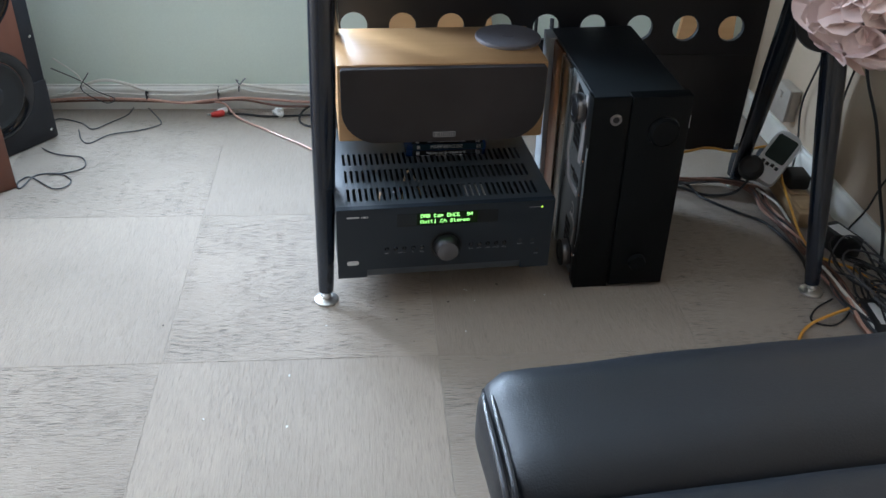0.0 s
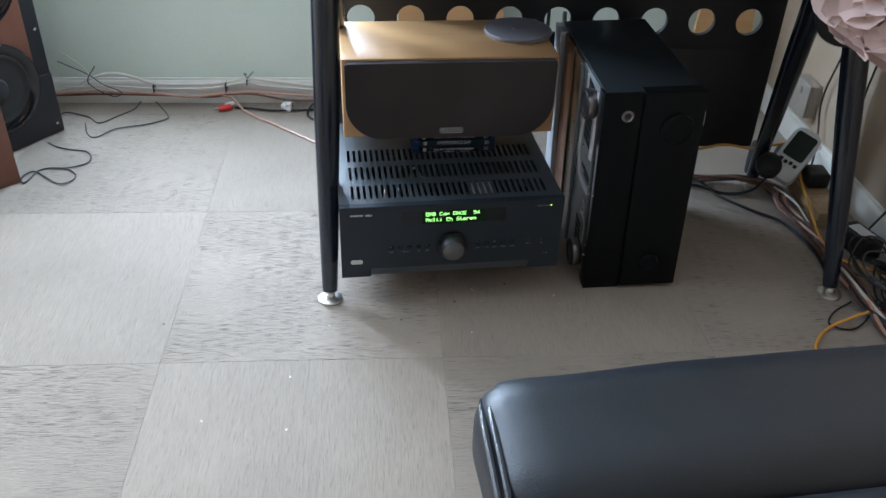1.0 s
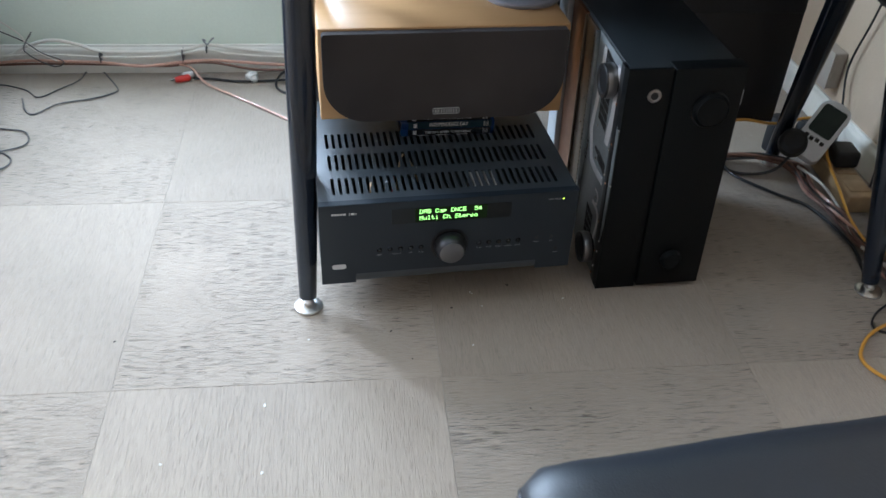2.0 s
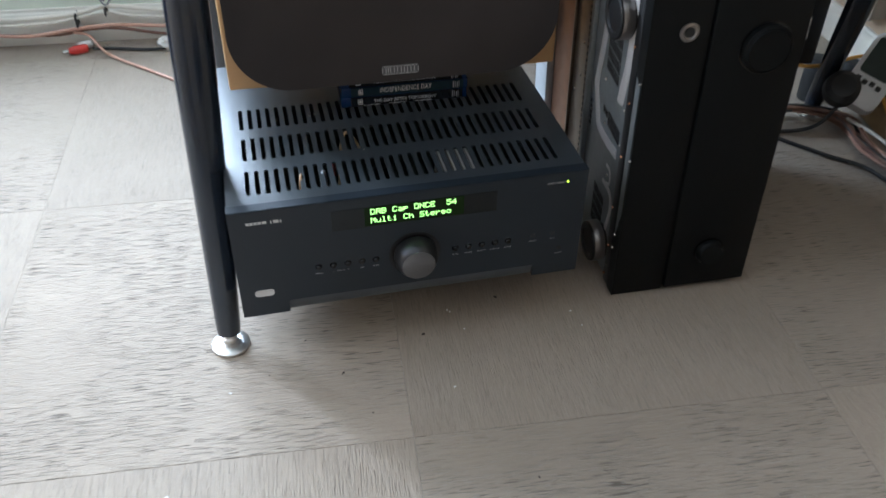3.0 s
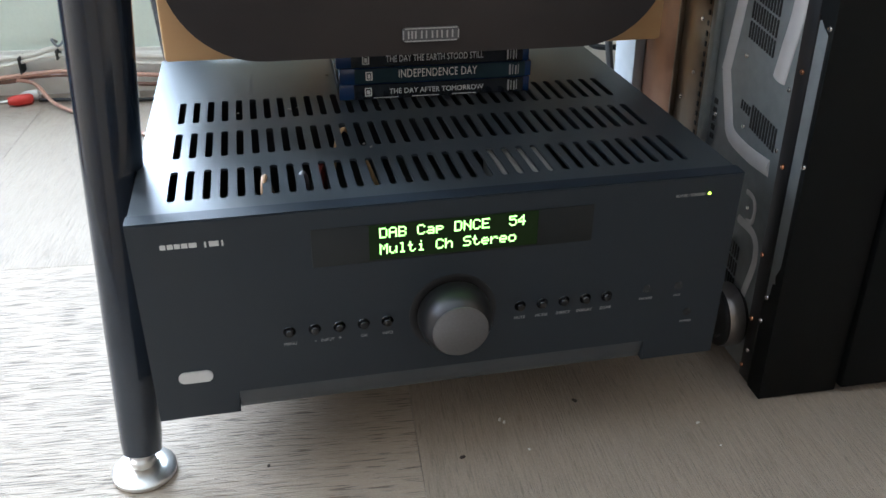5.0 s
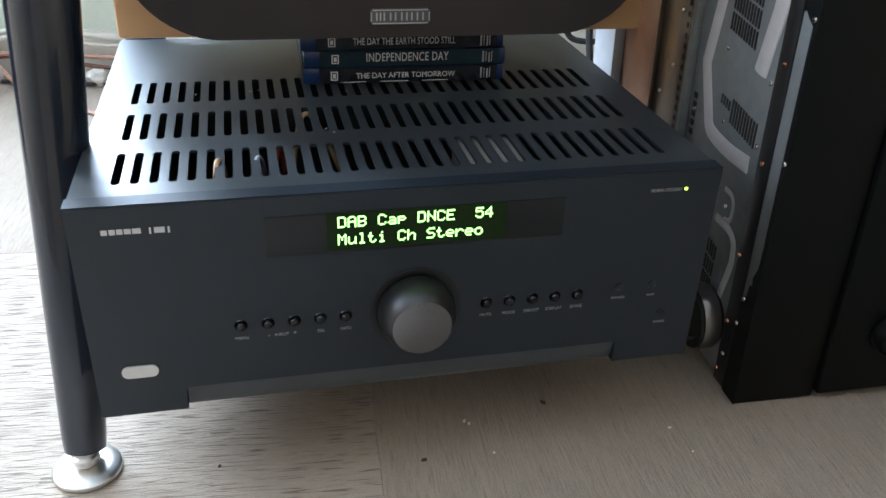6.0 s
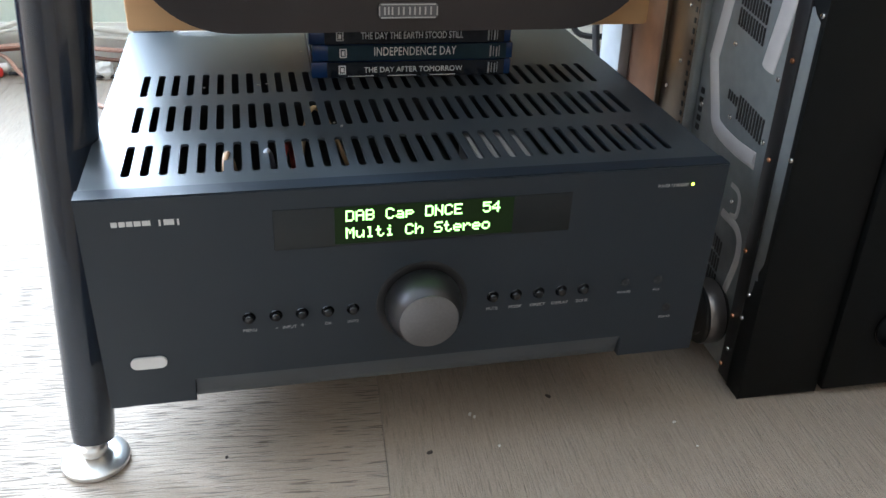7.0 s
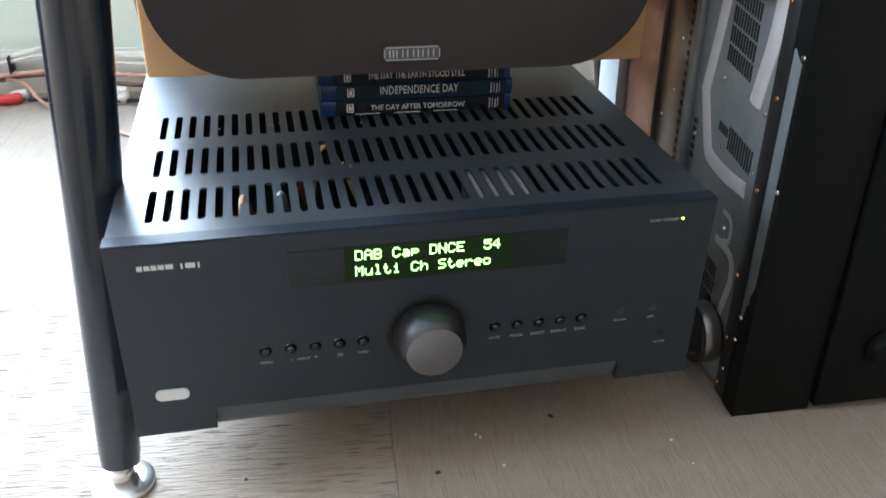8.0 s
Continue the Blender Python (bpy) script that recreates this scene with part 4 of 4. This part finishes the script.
for pts, lab in ((((U - 0.01, 0.539, 0.45), (U, 0.585, 0.303), (U, 0.614, 0.18), (U - 0.002, 0.581, 0.09), (U - 0.03, 0.52, 0.04), (U - 0.1, 0.427, 0.02)), "black cable hanging down the side wall"),
                 (((U - 0.02, 0.417, 0.6), (U, 0.394, 0.387), (U, 0.278, 0.274), (U - 0.002, 0.19, 0.161), (U - 0.006, 0.117, 0.08), (U - 0.03, 0.052, 0.02)), "thick black cable hanging down the side wall"),
                 (((U, 0.398, 0.52), (U, 0.425, 0.369), (U, 0.436, 0.233), (U - 0.004, 0.392, 0.1), (U - 0.04, 0.333, 0.03)), "thin black cable hanging down the side wall"),
                 (((U, 0.099, 0.3), (U, 0.178, 0.196), (U - 0.004, 0.204, 0.1), (U - 0.03, 0.212, 0.03), (U - 0.07, 0.145, 0.02), (U - 0.05, 0.07, 0.02)), "black cable bending down to the floor")):
    cable(list(pts), 0.0038 if "thick" in lab else 0.0026, BLACKCABLE, lab, ROOM, group="cables on the side wall")
rnd = random.Random(5)
for i in range(9):
    c, pts = Vector((1.137, -0.035 - 0.047 * (i % 5), 0.02)), []
    for k in range(9):
        a = k * 0.95 + i
        pts.append(c + Vector((0.055 * math.cos(a) * rnd.uniform(0.5, 1.2), 0.1 * math.sin(a) * rnd.uniform(0.5, 1.2), 0.012 + rnd.uniform(-0.012, 0.035))))
    cable(pts, 0.0024, BLACKCABLE if i % 3 else GREYCABLE, "black wire in the tangle by the side wall", group="tangled wires")


def adapter(m, sx, sy, sz, label):
    ad = thing("power_adapter", m, label, "power adapter", "power adapters by the wall")
    part("casing", boxed(-sx / 2, sx / 2, -sy / 2, sy / 2, 0, sz, 0.004, 3), DARK, ad)
    part("sticker", boxed(-sx * 0.3, sx * 0.3, -sy * 0.32, sy * 0.32, sz + 0.0002, sz + 0.0008), PAPER, ad, "white rating sticker")
    return ad


adapter(pose(1.096, -0.185, 0.001, 0, 0, -10), 0.05, 0.11, 0.032, "black power adapter with a white sticker on the carpet")
adapter(pose(1.168, 0.096, 0.001, 0, 0, 12), 0.05, 0.09, 0.05, "black power adapter standing by the skirting board")
strip = thing("power_strip", pose(1.162, 0.298, 0.001, 0, 0, -8), "tan and black power strip on the carpet", "power strip")
part("body", boxed(-0.03, 0.03, -0.11, 0.1, 0, 0.042, 0.005, 3), TAN, strip, "yellowed tan casing")
for y in (-0.07, 0.0, 0.065):
    part("socket_plate", boxed(-0.022, 0.022, y - 0.022, y + 0.022, 0.0425, 0.045, 0.001), TAN, strip)
part("plug", boxed(-0.024, 0.03, -0.005, 0.055, 0.046, 0.085, 0.008, 3), DARK, strip)


# energy meter tilted on its plug
def energy_meter():
    n = Vector((-0.42, -0.62, 0.66)).normalized()
    right = Vector((0.988, -0.155, 0))
    right = (right - n * right.dot(n)).normalized()
    up = n.cross(right)
    a = radians(-38)
    long, across = (up * math.cos(a) - right * math.sin(a)), (right * math.cos(a) + up * math.sin(a))
    m = Matrix((across, long, n)).transposed().to_4x4()
    m.translation = Vector((1.124, 0.362, 0.104))
    m = m @ Matrix.Scale(1.12, 4)
    me = thing("energy_meter", m, "white plug-in energy meter with a grey screen", "energy meter")
    bm = prism(bmesh.new(), rounded(-0.031, 0.031, -0.062, 0.062, (0.014, 0.014, 0.02, 0.02), 8), -0.0155, 0.018)
    bm.transform(pose(0, 0, 0, -90))
    bmesh.ops.bevel(bm, geom=[e for e in bm.edges if abs(e.verts[0].co.z - e.verts[1].co.z) < 1e-6], offset=0.003, segments=2, affect="EDGES")
    part("casing", bm, METERWHITE, me)
    bm = prism(bmesh.new(), rounded(-0.024, 0.024, -0.012, 0.05, 0.006, 5), -0.001, 0.0005)
    bm.transform(pose(0, 0, 0.0155, -90))
    part("screen", bm, SCREEN, me, "grey LCD screen in a dark frame")
    for i in range(4):
        part("key", boxed(-0.0215 + i * 0.0115, -0.0135 + i * 0.0115, -0.0265 - 0.002 * (i % 2), -0.0185 - 0.002 * (i % 2), 0.0155, 0.0178, 0.001), DARK, me)
    k = part("black_plug", lathed(((0.026, -0.01), (0.028, 0.0), (0.026, 0.022), (0.018, 0.03), (0.006, 0.031)), pose(-0.028, -0.052, 0.012), 28), RUBBER, me, "round black mains plug")
    part("plug_stem", boxed(-0.02, 0.02, -0.03, 0.03, -0.05, -0.009, 0.006), METERWHITE, me)
    return me


energy_meter()
for x, y, z, r in ((1.091, 0.472, 0.0, 0.022), (1.142, 0.444, 0.0, 0.02)):
    tagged(part("mains_plug", lathed(((r, 0), (r * 1.05, 0.03), (r, 0.07), (r * 0.8, 0.085), (r * 0.3, 0.087)), pose(x, y, z), 20), RUBBER), "round black mains plug standing by the desk foot", "plug", "mains plugs")

# wall socket
SOCKETCREAM = material("aged_cream_plastic", (0.4, 0.36, 0.31), 0.45, vary=0.1)
so = thing("wall_socket", ROOM @ pose(1.233, 0.698, 0.15, 0, 0, -90), "white surface-mounted wall socket", "socket")
part("back_box", boxed(-0.045, 0.045, -0.03, 0, -0.045, 0.045, 0.004, 3), SOCKETCREAM, so)
part("face_plate", boxed(-0.047, 0.047, -0.036, -0.0302, -0.047, 0.047, 0.003, 3), SOCKETCREAM, so)
part("rocker", boxed(-0.008, 0.008, -0.04, -0.036, 0.012, 0.03, 0.001), SOCKETCREAM, so)


# ---- floor-standing loudspeakers ----
def tower(m, w, d, h, label):
    tw = thing("floor_speaker", m, label, "loudspeaker", "floor-standing loudspeakers")
    part("cabinet", boxed(0, w, 0.012, d, 0.001, h, 0.004), DESKBLACK, tw)
    part("baffle", boxed(0.045, w - 0.045, 0.004, 0.0118, 0.17, h - 0.02, 0.002), WALNUT, tw, "red-brown veneer front")
    part("front_frame", boxed(0.002, w - 0.002, 0.006, 0.0119, 0.003, 0.168, 0.002), DESKBLACK, tw)
    for z in (0.172, 0.44):
        f = pose(w / 2, 0.004, z, 90)
        c = part("woofer", lathed(((0.113, -0.001), (0.117, 0.004), (0.113, 0.008), (0.1, 0.007), (0.09, -0.0005)), f, 40), GLOSSBLACK, tw)
        part("cone", lathed(((0.089, 0.0002), (0.084, 0.004), (0.07, -0.0002), (0.03, 0.0), (0.026, 0.007), (0.012, 0.012)), f, 40), RUBBER, c, "dark woofer cone")
    for x in (0.02, w - 0.02):
        for z in (0.03, 0.29):
            part("bolt", lathed(((0.004, 0), (0.004, 0.002), (0.002, 0.003)), pose(x, 0.006, z, 90), 10), CHROME, tw)
    return tw


tower(pose(-0.914, 0.618, 0, 0, 0, 50), 0.318, 0.28, 0.9, "black floor speaker with a red-brown front")
side = thing("side_speaker", pose(-0.758, 0.583, 0, 0, 0, 38) @ pose(-0.22, 0, 0), "dark brown wooden speaker cabinet on the carpet", "loudspeaker")
part("cabinet", boxed(0, 0.22, -0.0, 0.012, 0.001, 0.55, 0.003), WALNUT, side, "dark brown veneered front")
part("shell", boxed(0, 0.22, 0.0125, 0.06, 0.001, 0.55, 0.003), DESKBLACK, side)

# boards leaning behind the desk
tagged(part("wooden_board", prism(bmesh.new(), [(0.0, 0.0), (0.345, 0.0), (0.295, 0.26), (0.25, 0.5), (0.0, 0.5)], 0, 0.018), BEECH, m=ROOM @ pose(0.13, 0.895, 0.0, -8)), "pale wooden board leaning on the wall", "board", "boards behind the desk")
tagged(part("wooden_board", prism(bmesh.new(), [(0.0, 0.0), (0.2, 0.0), (0.2, 0.42), (0.06, 0.42)], 0, 0.018), BEECH, m=ROOM @ pose(0.93, 0.895, 0.0, -8)), "pale wooden board leaning in the corner", "board", "boards behind the desk")


# ---- paper pompom and headphones under the desk edge ----
def pompom():
    c, R = Vector((0.917, -0.104, 0.668)), 0.120
    pm = thing("paper_pompom", Matrix.Translation(c), "pink tissue paper pompom hanging from the desk edge", "pompom")
    rnd = random.Random(9)
    bm = bmesh.new()
    for i in range(130):
        z = 1 - 2 * (i + 0.5) / 130
        a = i * 2.39996
        n = Vector((math.sqrt(1 - z * z) * math.cos(a), math.sqrt(1 - z * z) * math.sin(a), z))
        t = n.orthogonal().normalized()
        t = Matrix.Rotation(rnd.uniform(0, 6.28), 3, n) @ t
        b = n.cross(t)
        r, mid = rnd.uniform(0.034, 0.05), n * R * rnd.uniform(0.72, 0.92)
        hub = bm.verts.new(mid * 0.8)
        rim = []
        for k in range(12):
            q = 2 * math.pi * k / 12
            w = r * (1 + 0.12 * math.sin(q * 3 + i))
            rim.append(bm.verts.new(mid + (math.cos(q) * t + math.sin(q) * b * 0.8) * w + n * (0.012 * math.cos(q) + 0.008 + rnd.uniform(-0.002, 0.002))))
        for k in range(12):
            bm.faces.new((hub, rim[k], rim[(k + 1) % 12]))
    tagged(part("petals", bm, PINK, pm), kind="stuff")
    part("ribbon", tube(bmesh.new(), smooth_line([(0, 0.02, 0.05), (0, 0.05, 0.085), (0, 0.07, 0.0835)]), 0.003), PINK, pm)
    return pm


pompom()
hp = thing("headphones", pose(0.912, -0.004, 0.588, 0, 0, -20), "black headphones hanging under the desk edge", "headphones")
part("ear_cup", lathed(((0.045, -0.018), (0.058, -0.014), (0.06, 0.0), (0.055, 0.014), (0.04, 0.018)), pose(0, 0, 0, 90), 32), DARK, hp)
part("headband", tube(bmesh.new(), smooth_line([(0, 0.005, 0.05), (0.005, 0.01, 0.09), (0.012, 0.012, 0.1315)]), 0.008), DARK, hp)


# ---- crumbs and scraps on the carpet ----
def scrap(x, y, s, mat, label):
    bm = bmesh.new()
    bmesh.ops.create_icosphere(bm, subdivisions=1, radius=s)
    for v in bm.verts:
        v.co = Vector((v.co.x * 1.6, v.co.y, max(v.co.z * 0.5, -0.0004))) * (1 + 0.4 * noise.noise(v.co * 900 + Vector((x * 50, y * 50, 0))))
    tagged(part("scrap", bm, mat, m=pose(x, y, 0.0006, 0, 0, x * 900), smooth=False), label, "scrap", "scraps on the carpet")


FLUFF = material("dark_fluff", (0.05, 0.04, 0.035), 0.9)
for x, y, s in ((-0.105, -0.19, 0.0022), (-0.254, -0.284, 0.0018), (-0.111, -0.32, 0.0022), (0.245, -0.1, 0.0015), (0.268, 0.039, 0.0016), (0.282, -0.002, 0.0012), (0.434, 0.0, 0.0014), (0.271, 0.035, 0.0014), (0.44, -0.03, 0.001), (-0.03, -0.05, 0.0014)):
    scrap(x, y, s, PAPER, "tiny white paper scrap on the carpet")
for x, y, s in ((-0.349, -0.012, 0.0026), (0.112, -0.046, 0.0022), (0.138, -0.119, 0.0018), (0.34, 0.05, 0.003), (0.226, 0.0, 0.003), (0.071, 0.022, 0.002), (0.306, -0.253, 0.002), (0.11, -0.048, 0.0016), (0.02, -0.03, 0.0014)):
    scrap(x, y, s * 0.65, FLUFF, "dark crumb on the carpet")

# dust and crumbs on the amplifier's lid
DUST = material("grey_dust", (0.3, 0.29, 0.26), 0.9)
for x, y, s in ((0.073, 0.195, 0.0009), (0.116, 0.197, 0.0013), (0.123, 0.200, 0.001), (0.168, 0.108, 0.0012), (0.173, 0.101, 0.0014), (0.193, 0.19, 0.001), (0.157, 0.286, 0.0012)):
    bm = bmesh.new()
    bmesh.ops.create_icosphere(bm, subdivisions=1, radius=s)
    for v in bm.verts:
        v.co = Vector((v.co.x, v.co.y * 1.7, v.co.z * 0.5)) * (1 + 0.4 * noise.noise(v.co * 900 + Vector((x * 70, y * 50, 0))))
    tagged(part("scrap", bm, DUST, m=pose(x, y, 0.2356 + s * 0.35, 0, 0, x * 2000), smooth=False), "tiny pale crumb on the receiver lid", "scrap", "crumbs on the receiver")


carpet_tiles()
